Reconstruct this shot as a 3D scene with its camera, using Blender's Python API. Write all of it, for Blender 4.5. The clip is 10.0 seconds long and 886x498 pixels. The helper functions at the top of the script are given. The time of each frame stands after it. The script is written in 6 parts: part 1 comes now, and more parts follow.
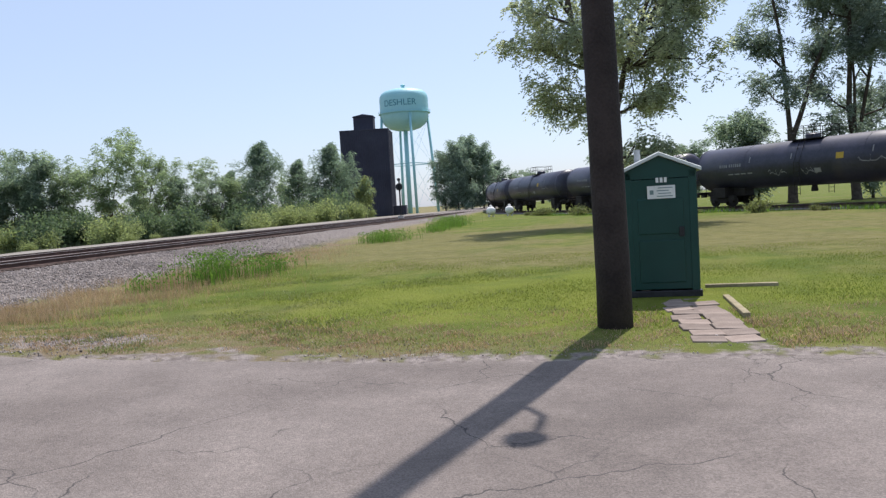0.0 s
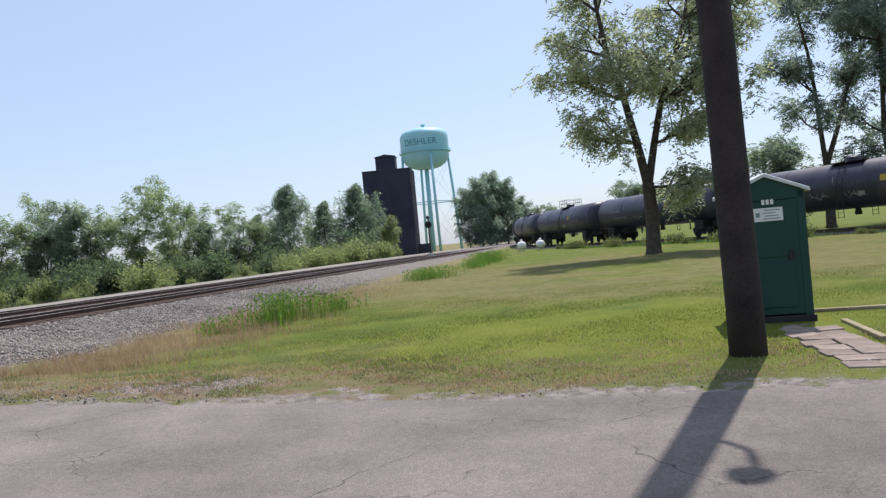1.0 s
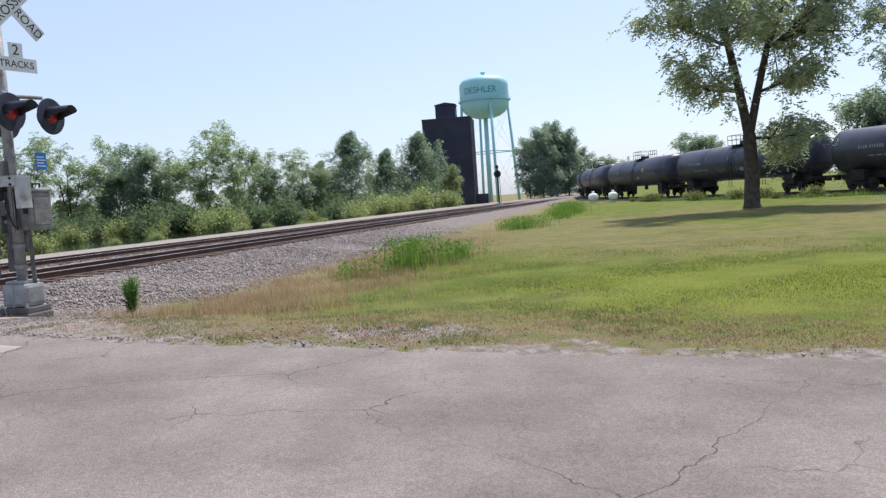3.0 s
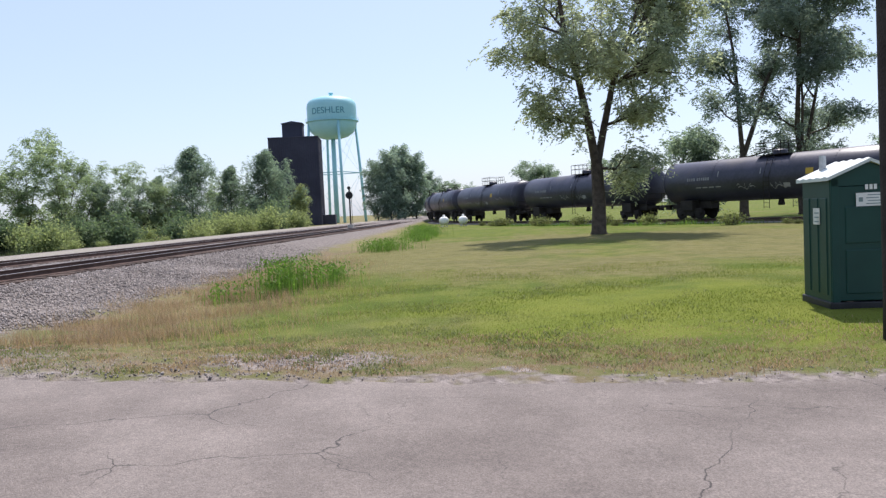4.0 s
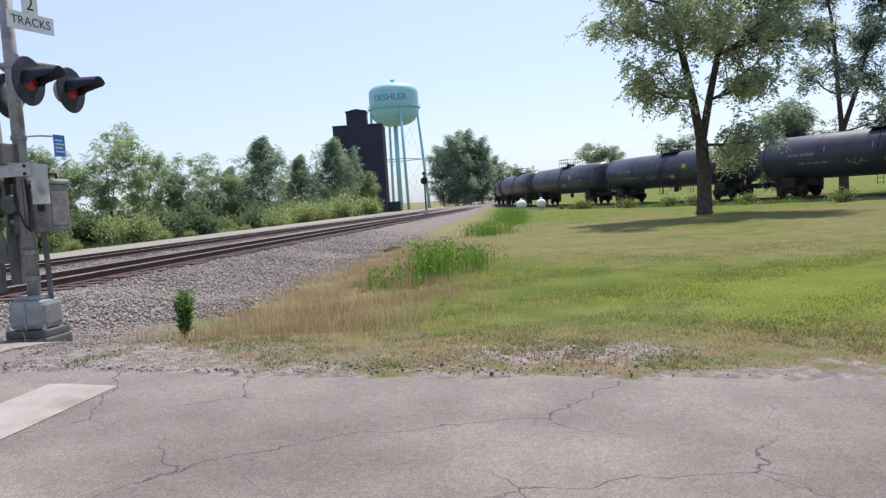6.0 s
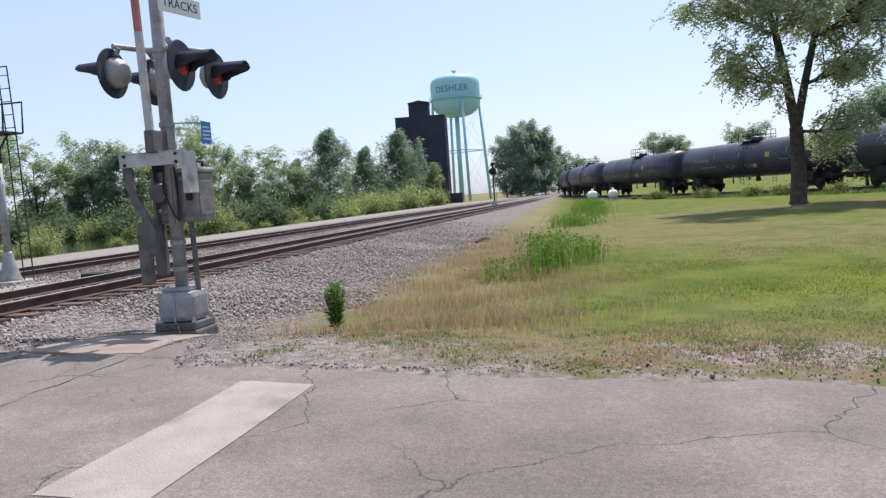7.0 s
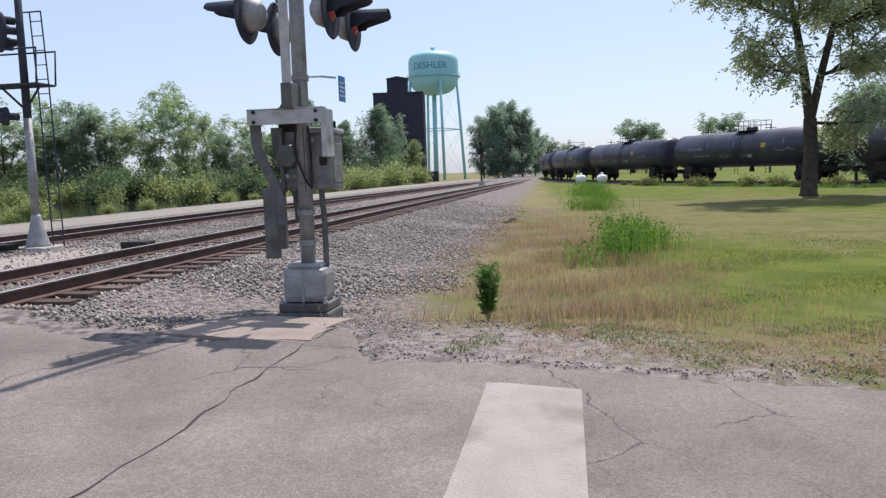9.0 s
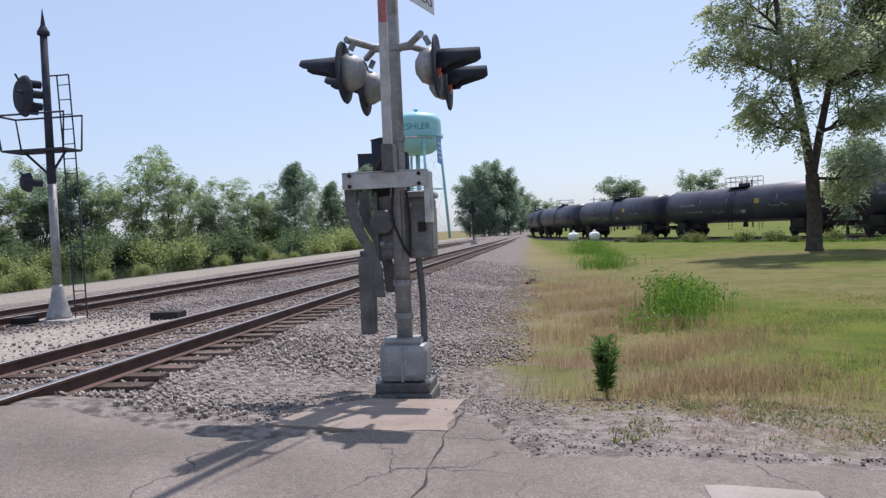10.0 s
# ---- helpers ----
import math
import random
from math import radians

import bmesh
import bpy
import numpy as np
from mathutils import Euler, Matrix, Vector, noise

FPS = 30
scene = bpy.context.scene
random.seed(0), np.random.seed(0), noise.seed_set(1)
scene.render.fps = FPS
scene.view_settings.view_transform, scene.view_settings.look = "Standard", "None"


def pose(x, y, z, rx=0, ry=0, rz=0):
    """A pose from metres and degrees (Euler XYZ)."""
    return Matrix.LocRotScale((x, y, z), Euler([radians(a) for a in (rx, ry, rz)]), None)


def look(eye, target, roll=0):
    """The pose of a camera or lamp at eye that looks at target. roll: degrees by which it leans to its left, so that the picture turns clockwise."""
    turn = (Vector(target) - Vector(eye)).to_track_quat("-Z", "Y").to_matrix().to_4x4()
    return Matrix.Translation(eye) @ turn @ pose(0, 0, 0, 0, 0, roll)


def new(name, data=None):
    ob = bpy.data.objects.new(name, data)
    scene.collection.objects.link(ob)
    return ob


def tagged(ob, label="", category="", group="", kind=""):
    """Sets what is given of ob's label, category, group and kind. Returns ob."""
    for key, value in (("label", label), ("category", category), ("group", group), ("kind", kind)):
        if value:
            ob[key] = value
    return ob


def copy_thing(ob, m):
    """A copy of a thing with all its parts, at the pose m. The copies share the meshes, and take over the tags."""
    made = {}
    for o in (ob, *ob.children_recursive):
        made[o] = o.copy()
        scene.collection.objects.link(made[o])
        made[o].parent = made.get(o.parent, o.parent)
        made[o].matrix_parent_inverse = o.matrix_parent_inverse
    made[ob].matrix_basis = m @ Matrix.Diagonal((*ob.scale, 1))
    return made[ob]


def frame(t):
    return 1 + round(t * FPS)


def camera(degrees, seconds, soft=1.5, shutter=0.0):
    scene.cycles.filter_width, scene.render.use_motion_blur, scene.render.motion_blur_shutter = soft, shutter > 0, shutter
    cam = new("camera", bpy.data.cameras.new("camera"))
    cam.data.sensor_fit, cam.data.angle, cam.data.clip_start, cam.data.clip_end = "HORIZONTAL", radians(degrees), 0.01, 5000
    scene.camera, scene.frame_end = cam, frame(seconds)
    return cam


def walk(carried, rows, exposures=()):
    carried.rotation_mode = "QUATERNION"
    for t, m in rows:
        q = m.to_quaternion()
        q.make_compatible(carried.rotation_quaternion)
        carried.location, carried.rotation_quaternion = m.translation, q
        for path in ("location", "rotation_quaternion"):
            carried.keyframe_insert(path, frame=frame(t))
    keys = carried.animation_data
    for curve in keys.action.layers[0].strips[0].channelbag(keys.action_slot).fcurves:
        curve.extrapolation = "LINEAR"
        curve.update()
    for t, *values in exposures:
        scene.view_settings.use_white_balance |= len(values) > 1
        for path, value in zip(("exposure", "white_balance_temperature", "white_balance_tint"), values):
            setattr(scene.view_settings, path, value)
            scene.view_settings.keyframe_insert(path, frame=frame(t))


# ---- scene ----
cam = camera(60.82, 10.0, soft=1.35)
PATH = [
    (0, (17.094, -11.105, 1.271), (16.756, -9.137, 1.155), -3.38),
    (0.5, (16.419, -11.126, 1.265), (16.041, -9.164, 1.181), -5.01),
    (1, (15.79, -11.039, 1.274), (15.406, -9.077, 1.261), -5.2),
    (1.5, (15.14, -11.056, 1.324), (14.468, -9.172, 1.339), -7.37),
    (2, (14.501, -10.952, 1.334), (13.849, -9.062, 1.277), -5.29),
    (2.2, (14.315, -10.922, 1.326), (13.651, -9.036, 1.271), -5.9),
    (3.3, (13.159, -10.769, 1.37), (12.784, -8.811, 1.214), -2.7),
    (3.5, (12.947, -10.68, 1.417), (12.762, -8.691, 1.317), -3.92),
    (4, (12.5, -10.58, 1.393), (12.387, -8.586, 1.293), -2.64),
    (4.5, (12.003, -10.367, 1.394), (11.967, -8.37, 1.307), -1.7),
    (5, (11.493, -10.092, 1.401), (11.486, -8.094, 1.319), -2.87),
    (5.5, (10.746, -9.845, 1.367), (10.61, -7.854, 1.232), -5.76),
    (5.7, (10.452, -9.779, 1.354), (10.257, -7.792, 1.228), -4.85),
    (6.8, (9.025, -9.41, 1.422), (8.654, -7.449, 1.279), -4.33),
    (7, (8.687, -9.332, 1.403), (8.27, -7.381, 1.262), -4.01),
    (7.5, (7.964, -9.252, 1.431), (7.325, -7.359, 1.34), -4.47),
    (8, (7.392, -9.165, 1.462), (6.766, -7.269, 1.337), -3.31),
    (8.5, (6.789, -8.895, 1.514), (6.349, -6.948, 1.389), -2.76),
    (9, (6.236, -8.744, 1.443), (5.907, -6.781, 1.242), -1.73),
    (9.5, (5.445, -8.482, 1.511), (5.152, -6.505, 1.444), -3.32),
    (10, (4.796, -8.273, 1.567), (4.52, -6.293, 1.519), -2.53),
]
walk(cam, [(t, look(eye, target, roll)) for t, eye, target, roll in PATH], exposures=((0.0, 0.1, 6250, 16), (1.5, 0.05, 6250, 16), (2.0, 0.15, 6250, 16), (4.5, 0.22, 6250, 18), (7.0, 0.2, 6250, 17), (7.5, 0.1, 6250, 17), (8.0, 0.2, 6250, 17), (8.5, 0.14, 6250, 17), (9.0, 0.08, 6250, 17), (9.5, 0.14, 6250, 17), (10.0, -0.02, 6200, 18)))


# ---- world and sun ----
SUN_AZ, SUN_EL = radians(15.5), radians(60)
world = bpy.data.worlds.new("sky")
scene.world = world
world.use_nodes = True
_sky = world.node_tree.nodes.new("ShaderNodeTexSky")
_sky.sky_type, _sky.sun_disc = "NISHITA", False
_sky.sun_elevation, _sky.sun_rotation = SUN_EL, SUN_AZ
_sky.air_density, _sky.dust_density, _sky.ozone_density = 1.0, 1.2, 2.6
_bg = world.node_tree.nodes["Background"]
_bg.inputs["Strength"].default_value = 0.15
# summer haze: the clear sky veiled by an even pale blue
_haze = world.node_tree.nodes.new("ShaderNodeMixRGB")
_haze.inputs["Fac"].default_value, _haze.inputs["Color2"].default_value = 0.52, (4.0, 4.8, 5.75, 1)
world.node_tree.links.new(_sky.outputs["Color"], _haze.inputs["Color1"])
world.node_tree.links.new(_haze.outputs["Color"], _bg.inputs["Color"])
sun = new("sun", bpy.data.lights.new("sun", "SUN"))
sun.data.energy, sun.data.angle, sun.data.color = 5.0, radians(0.55), (1.0, 0.95, 0.86)
sun.matrix_world = look((0, 0, 60), (-math.sin(SUN_AZ) * math.cos(SUN_EL), -math.cos(SUN_AZ) * math.cos(SUN_EL), 60 - math.sin(SUN_EL)))


# ---- materials ----
def material(name, a, b, scale=3.0, rough=0.8, metal=0.0, bump=0.3, fine=40.0, c=None, rand=0.0, spec=0.3):
    """Two-scale noise between the colours a and b (and stains of c), with a fine relief."""
    m = bpy.data.materials.new(name)
    m.use_nodes = True
    nt, lk = m.node_tree.nodes, m.node_tree.links
    bs = nt["Principled BSDF"]
    tc = nt.new("ShaderNodeTexCoord")
    n1, n2 = nt.new("ShaderNodeTexNoise"), nt.new("ShaderNodeTexNoise")
    n1.inputs["Scale"].default_value, n1.inputs["Detail"].default_value = scale, 6
    n2.inputs["Scale"].default_value, n2.inputs["Detail"].default_value = fine, 4
    for n in (n1, n2):
        lk.new(tc.outputs["Object"], n.inputs["Vector"])
    add = nt.new("ShaderNodeMath")
    add.operation = "MULTIPLY_ADD"
    lk.new(n2.outputs["Fac"], add.inputs[0])
    add.inputs[1].default_value = 0.5
    lk.new(n1.outputs["Fac"], add.inputs[2])
    ramp = nt.new("ShaderNodeValToRGB")
    ramp.color_ramp.elements[0].position, ramp.color_ramp.elements[1].position = 0.52, 0.98
    ramp.color_ramp.elements[0].color, ramp.color_ramp.elements[1].color = (*a, 1), (*b, 1)
    lk.new(add.outputs[0], ramp.inputs["Fac"])
    out = ramp.outputs["Color"]
    if c:
        n3 = nt.new("ShaderNodeTexNoise")
        n3.inputs["Scale"].default_value, n3.inputs["Detail"].default_value = scale * 0.6, 8
        r3 = nt.new("ShaderNodeValToRGB")
        r3.color_ramp.elements[0].position, r3.color_ramp.elements[1].position = 0.56, 0.72
        lk.new(tc.outputs["Object"], n3.inputs["Vector"])
        lk.new(n3.outputs["Fac"], r3.inputs["Fac"])
        mx = nt.new("ShaderNodeMixRGB")
        mx.inputs["Color2"].default_value = (*c, 1)
        lk.new(r3.outputs["Color"], mx.inputs["Fac"])
        lk.new(out, mx.inputs["Color1"])
        out = mx.outputs["Color"]
    if rand:
        src = nt.new("ShaderNodeNewGeometry").outputs["Random Per Island"] if rand > 0 else nt.new("ShaderNodeObjectInfo").outputs["Random"]
        mr = nt.new("ShaderNodeMapRange")
        mr.inputs["To Min"].default_value, mr.inputs["To Max"].default_value = 1 - abs(rand), 1 + abs(rand)
        lk.new(src, mr.inputs["Value"])
        hsv = nt.new("ShaderNodeHueSaturation")
        lk.new(mr.outputs["Result"], hsv.inputs["Value"])
        lk.new(out, hsv.inputs["Color"])
        out = hsv.outputs["Color"]
    lk.new(out, bs.inputs["Base Color"])
    bs.inputs["Roughness"].default_value, bs.inputs["Metallic"].default_value = rough, metal
    bs.inputs["Specular IOR Level"].default_value = spec
    if bump:
        bp = nt.new("ShaderNodeBump")
        bp.inputs["Strength"].default_value, bp.inputs["Distance"].default_value = bump, 0.02
        lk.new(n2.outputs["Fac"], bp.inputs["Height"])
        lk.new(bp.outputs["Normal"], bs.inputs["Normal"])
    return m


def leaf_material(name, a, b, lit=0.45):
    """Leaves let some light through, and vary from clump to clump."""
    m = material(name, a, b, scale=0.35, fine=2.0, rough=0.6, bump=0, rand=0.35, spec=0.2)
    nt, lk = m.node_tree.nodes, m.node_tree.links
    bs, out = nt["Principled BSDF"], nt["Material Output"]
    tr, mix = nt.new("ShaderNodeBsdfTranslucent"), nt.new("ShaderNodeMixShader")
    col = bs.inputs["Base Color"].links[0].from_socket
    warm = nt.new("ShaderNodeMixRGB")
    warm.blend_type = "MULTIPLY"
    warm.inputs["Fac"].default_value, warm.inputs["Color2"].default_value = 1, (1.25, 1.3, 1.0, 1)
    lk.new(col, warm.inputs["Color1"])
    lk.new(warm.outputs["Color"], tr.inputs["Color"])
    mix.inputs["Fac"].default_value = lit
    lk.new(bs.outputs[0], mix.inputs[1])
    lk.new(tr.outputs[0], mix.inputs[2])
    lk.new(mix.outputs[0], out.inputs["Surface"])
    return m


M_pole = material("creosoted wood", (0.018, 0.013, 0.012), (0.05, 0.038, 0.033), 2.0, 0.85, fine=30, bump=0.8)
M_bark = material("bark", (0.035, 0.028, 0.022), (0.1, 0.08, 0.062), 3.0, 0.95, fine=18, bump=1.0)
M_porta = material("green plastic", (0.006, 0.04, 0.033), (0.01, 0.055, 0.045), 1.5, 0.42, fine=60, bump=0.05, c=(0.014, 0.05, 0.042))
M_porta_roof = material("white plastic", (0.48, 0.52, 0.5), (0.62, 0.65, 0.63), 2.0, 0.5, bump=0.05)
M_white = material("white paint", (0.62, 0.62, 0.6), (0.78, 0.78, 0.76), 4.0, 0.55, bump=0.08, c=(0.5, 0.48, 0.44))
M_silver = material("aluminium paint", (0.22, 0.22, 0.22), (0.38, 0.38, 0.375), 5.0, 0.55, metal=0.25, bump=0.2, c=(0.15, 0.125, 0.105))
M_plate = material("dulled white paint", (0.36, 0.355, 0.345), (0.54, 0.535, 0.52), 5.0, 0.6, bump=0.15, c=(0.27, 0.24, 0.21))
M_weight = material("weathered grey steel", (0.08, 0.078, 0.075), (0.165, 0.16, 0.152), 4.0, 0.65, metal=0.2, bump=0.25, c=(0.085, 0.066, 0.054))
M_machine = material("grimy grey enamel", (0.13, 0.125, 0.12), (0.27, 0.262, 0.25), 5.0, 0.6, metal=0.2, bump=0.25, c=(0.11, 0.086, 0.07))
M_galv = material("galvanised steel", (0.33, 0.34, 0.35), (0.5, 0.51, 0.52), 9.0, 0.45, metal=0.5, bump=0.1)
M_black = material("black paint", (0.012, 0.012, 0.014), (0.03, 0.03, 0.033), 6.0, 0.5, bump=0.1)
# black lifted to slate: reflected sky and haze are put into the colour
M_hood = material("sky-greyed black paint", (0.034, 0.038, 0.052), (0.062, 0.068, 0.09), 6.0, 0.8, bump=0.1, spec=0.12)
M_print = material("faded print", (0.16, 0.22, 0.22), (0.24, 0.3, 0.3), 6.0, 0.7, bump=0)
M_red = material("red paint", (0.33, 0.1, 0.1), (0.42, 0.17, 0.16), 6.0, 0.5, bump=0.05)
M_lens = material("red glass", (0.3, 0.012, 0.03), (0.4, 0.018, 0.04), 6.0, 0.15, bump=0, spec=0.6)
M_blue = material("blue sheeting", (0.03, 0.17, 0.5), (0.04, 0.21, 0.58), 6.0, 0.4, bump=0)
M_tower = material("pale teal paint", (0.27, 0.54, 0.6), (0.33, 0.61, 0.66), 0.12, 0.5, fine=1.5, bump=0.05, c=(0.38, 0.63, 0.66))
M_letter = material("dark teal lettering", (0.05, 0.21, 0.28), (0.07, 0.25, 0.32), 1.0, 0.6, bump=0)
# blue skylight on the elevator's sunless side is put into this colour
M_silo = material("weathered sky-blued dark concrete", (0.032, 0.034, 0.054), (0.05, 0.053, 0.08), 0.15, 0.9, fine=2.0, bump=0.3, c=(0.06, 0.06, 0.085))
# bluish sheen of the sky is put into the black; c is grime
M_tank = material("black tank paint", (0.018, 0.019, 0.034), (0.05, 0.049, 0.08), 0.5, 0.42, fine=6, bump=0.15, c=(0.075, 0.066, 0.064), spec=0.5)
M_truck = material("grimy steel", (0.015, 0.013, 0.012), (0.04, 0.034, 0.03), 2.0, 0.8, bump=0.3)
M_yellow = material("yellow placard", (0.45, 0.3, 0.04), (0.55, 0.37, 0.06), 2.0, 0.6, bump=0)
M_mark = material("worn stencil white", (0.2, 0.2, 0.22), (0.34, 0.34, 0.35), 2.0, 0.7, bump=0)
M_rail = material("rusty rail steel", (0.055, 0.032, 0.028), (0.11, 0.065, 0.052), 3.0, 0.7, metal=0.2, bump=0.3)
M_railtop = material("worn rail head", (0.22, 0.2, 0.19), (0.34, 0.32, 0.31), 3.0, 0.35, metal=0.8, bump=0.05)
M_tie = material("weathered tie wood", (0.06, 0.04, 0.033), (0.15, 0.11, 0.09), 3.0, 0.95, fine=25, bump=1.0, rand=-0.3)
M_stone = material("ballast stone", (0.182, 0.157, 0.142), (0.383, 0.337, 0.31), 3.0, 0.9, fine=60, bump=0.4, rand=0.42)
M_concrete = material("concrete", (0.31, 0.292, 0.267), (0.43, 0.413, 0.378), 3.0, 0.9, bump=0.3)
M_paver = material("tan paver", (0.19, 0.145, 0.118), (0.3, 0.24, 0.198), 3.0, 0.9, bump=0.4, rand=-0.2)
M_beam = material("pale timber", (0.2, 0.165, 0.1), (0.38, 0.32, 0.2), 3.0, 0.9, fine=30, bump=0.6)
M_line = material("worn road paint", (0.284, 0.248, 0.22), (0.37, 0.33, 0.299), 3.0, 0.9, fine=60, bump=0.7, c=(0.232, 0.202, 0.179))
M_water = material("pond water", (0.02, 0.03, 0.02), (0.03, 0.04, 0.025), 0.3, 0.06, fine=3, bump=0.08, spec=0.5)
M_grass = leaf_material("lawn blades", (0.126, 0.172, 0.0252), (0.197, 0.214, 0.0504), 0.42)
M_dry = leaf_material("dry grass", (0.252, 0.168, 0.113), (0.378, 0.273, 0.176), 0.4)
M_weed = leaf_material("tall green weeds", (0.084, 0.168, 0.0252), (0.143, 0.235, 0.0462), 0.45)
# first colour holds hazy bluish shade, second the sunlit highlights
M_leaf_main = leaf_material("haze-tinted grey-green leaves", (0.2, 0.25, 0.21), (0.47, 0.48, 0.32), 0.63)
# a bluish veil of haze is put into these three leaf colours
M_leaf_dark = leaf_material("dark green leaves", (0.135, 0.18, 0.17), (0.27, 0.32, 0.28), 0.6)
M_leaf_mid = leaf_material("mid green leaves", (0.165, 0.225, 0.18), (0.29, 0.35, 0.275), 0.6)
M_leaf_far = leaf_material("haze-tinted far leaves", (0.16, 0.22, 0.195), (0.29, 0.355, 0.305), 0.6)
M_leaf_pale = leaf_material("pale green leaves", (0.175, 0.239, 0.147), (0.322, 0.386, 0.23), 0.55)
M_leaf_bank = leaf_material("yellow-green bank leaves", (0.176, 0.22, 0.0968), (0.326, 0.361, 0.167), 0.55)
M_leaf_bush = leaf_material("rich green weed leaves", (0.06, 0.12, 0.04), (0.15, 0.24, 0.075), 0.5)
M_leaf_under = leaf_material("deep green undergrowth", (0.085, 0.13, 0.075), (0.18, 0.235, 0.125), 0.45)
M_leaf_conifer = leaf_material("blue-green foliage", (0.13, 0.19, 0.15), (0.26, 0.33, 0.25), 0.55)


# ---- helpers ----
def part(name, bm, mat, parent=None, label="", smooth=False):
    """Links a bmesh as one mesh object under parent."""
    me = bpy.data.meshes.new(name)
    if smooth:
        for f in bm.faces:
            f.smooth = True
    bm.to_mesh(me)
    bm.free()
    me.materials.append(mat)
    ob = new(name, me)
    ob.parent = parent
    if label:
        ob["label"] = label
    return ob


def thing(name, m=None, label="", category="", group="", kind=""):
    ob = new(name)
    ob.empty_display_size = 0.2
    if m is not None:
        ob.matrix_world = m
    return tagged(ob, label, category, group, kind)


def box(bm, x0, x1, y0, y1, z0, z1, bevel=0.0, m=None):
    g = bmesh.ops.create_cube(bm, size=1, matrix=Matrix.Translation(((x0 + x1) / 2, (y0 + y1) / 2, (z0 + z1) / 2)) @ Matrix.Diagonal((x1 - x0, y1 - y0, z1 - z0, 1)))
    vs = g["verts"]
    if bevel:
        es = {e for v in vs for e in v.link_edges}
        r = bmesh.ops.bevel(bm, geom=list(es), offset=bevel, segments=2, affect="EDGES", profile=0.6)
        vs = list({v for f in r["faces"] for v in f.verts} | {v for v in vs if v.is_valid})
    if m is not None:
        bmesh.ops.transform(bm, matrix=m, verts=vs)
    return bm


def tube(bm, path, radii, n=12, caps=True):
    """A round bar along a path, with a radius for each of its points."""
    rings, side = [], None
    path = [Vector(p) for p in path]
    for i, p in enumerate(path):
        d = (path[min(i + 1, len(path) - 1)] - path[max(i - 1, 0)]).normalized()
        side = d.cross(Vector((0, 0, 1)) if abs(d.z) < 0.9 else Vector((0, 1, 0))) if side is None else side - side.dot(d) * d
        side = side.normalized() if side.length > 1e-4 else d.orthogonal().normalized()
        up = side.cross(d)
        r = radii[i] if hasattr(radii, "__len__") else radii
        rings.append([bm.verts.new(p + r * (math.cos(2 * math.pi * k / n) * side + math.sin(2 * math.pi * k / n) * up)) for k in range(n)])
    for a, b in zip(rings, rings[1:]):
        for k in range(n):
            bm.faces.new((a[k], a[(k + 1) % n], b[(k + 1) % n], b[k]))
    if caps:
        bm.faces.new(rings[0][::-1])
        bm.faces.new(rings[-1])
    return bm


def lathe(bm, prof, n=32, m=None):
    """Turns a profile of (radius, height) round the z axis."""
    rings = []
    for r, z in prof:
        rings.append([bm.verts.new((max(r, 0.0005) * math.cos(2 * math.pi * k / n), max(r, 0.0005) * math.sin(2 * math.pi * k / n), z)) for k in range(n)])
    for a, b in zip(rings, rings[1:]):
        for k in range(n):
            bm.faces.new((a[k], a[(k + 1) % n], b[(k + 1) % n], b[k]))
    bm.faces.new(rings[0][::-1])
    bm.faces.new(rings[-1])
    if m is not None:
        bmesh.ops.transform(bm, matrix=m, verts=[v for r in rings for v in r])
    return bm


def mesh_np(name, verts, faces, mat, parent=None, smooth=False):
    """A mesh object from arrays of places and of same-sized faces."""
    me = bpy.data.meshes.new(name)
    n, k = faces.shape
    me.vertices.add(len(verts))
    me.vertices.foreach_set("co", np.ascontiguousarray(verts, dtype=np.float32).ravel())
    me.loops.add(n * k)
    me.loops.foreach_set("vertex_index", np.ascontiguousarray(faces, dtype=np.int32).ravel())
    me.polygons.add(n)
    me.polygons.foreach_set("loop_start", np.arange(0, n * k, k, dtype=np.int32))
    if smooth:
        me.polygons.foreach_set("use_smooth", np.ones(n, dtype=bool))
    me.update(calc_edges=True)
    me.validate()
    me.materials.append(mat)
    ob = new(name, me)
    ob.parent = parent
    return ob


def text_part(name, words, size, m, mat, parent=None, bend=0.0, extrude=0.002):
    """Lettering with the built-in font, made into a mesh; bend wraps it round a drum of that radius."""
    cu = bpy.data.curves.new(name, "FONT")
    cu.body, cu.size, cu.align_x, cu.align_y, cu.extrude = words, size, "CENTER", "CENTER", extrude
    tmp = bpy.data.objects.new(name, cu)
    scene.collection.objects.link(tmp)
    me = bpy.data.meshes.new_from_object(tmp.evaluated_get(bpy.context.evaluated_depsgraph_get()))
    bpy.data.objects.remove(tmp)
    bpy.data.curves.remove(cu)
    if bend:
        for v in me.vertices:
            a, r = v.co.x / bend, bend + v.co.z
            v.co = Vector((math.sin(a) * r, v.co.y, math.cos(a) * r - bend))
    me.materials.clear()
    me.materials.append(mat)
    ob = new(name, me)
    ob.parent = parent
    ob.matrix_local = m
    return ob


# ---- the ground's shape ----
def step(v, a, b):
    s = np.clip((np.asarray(v, float) - a) / (b - a), 0, 1)
    return s * s * (3 - 2 * s)


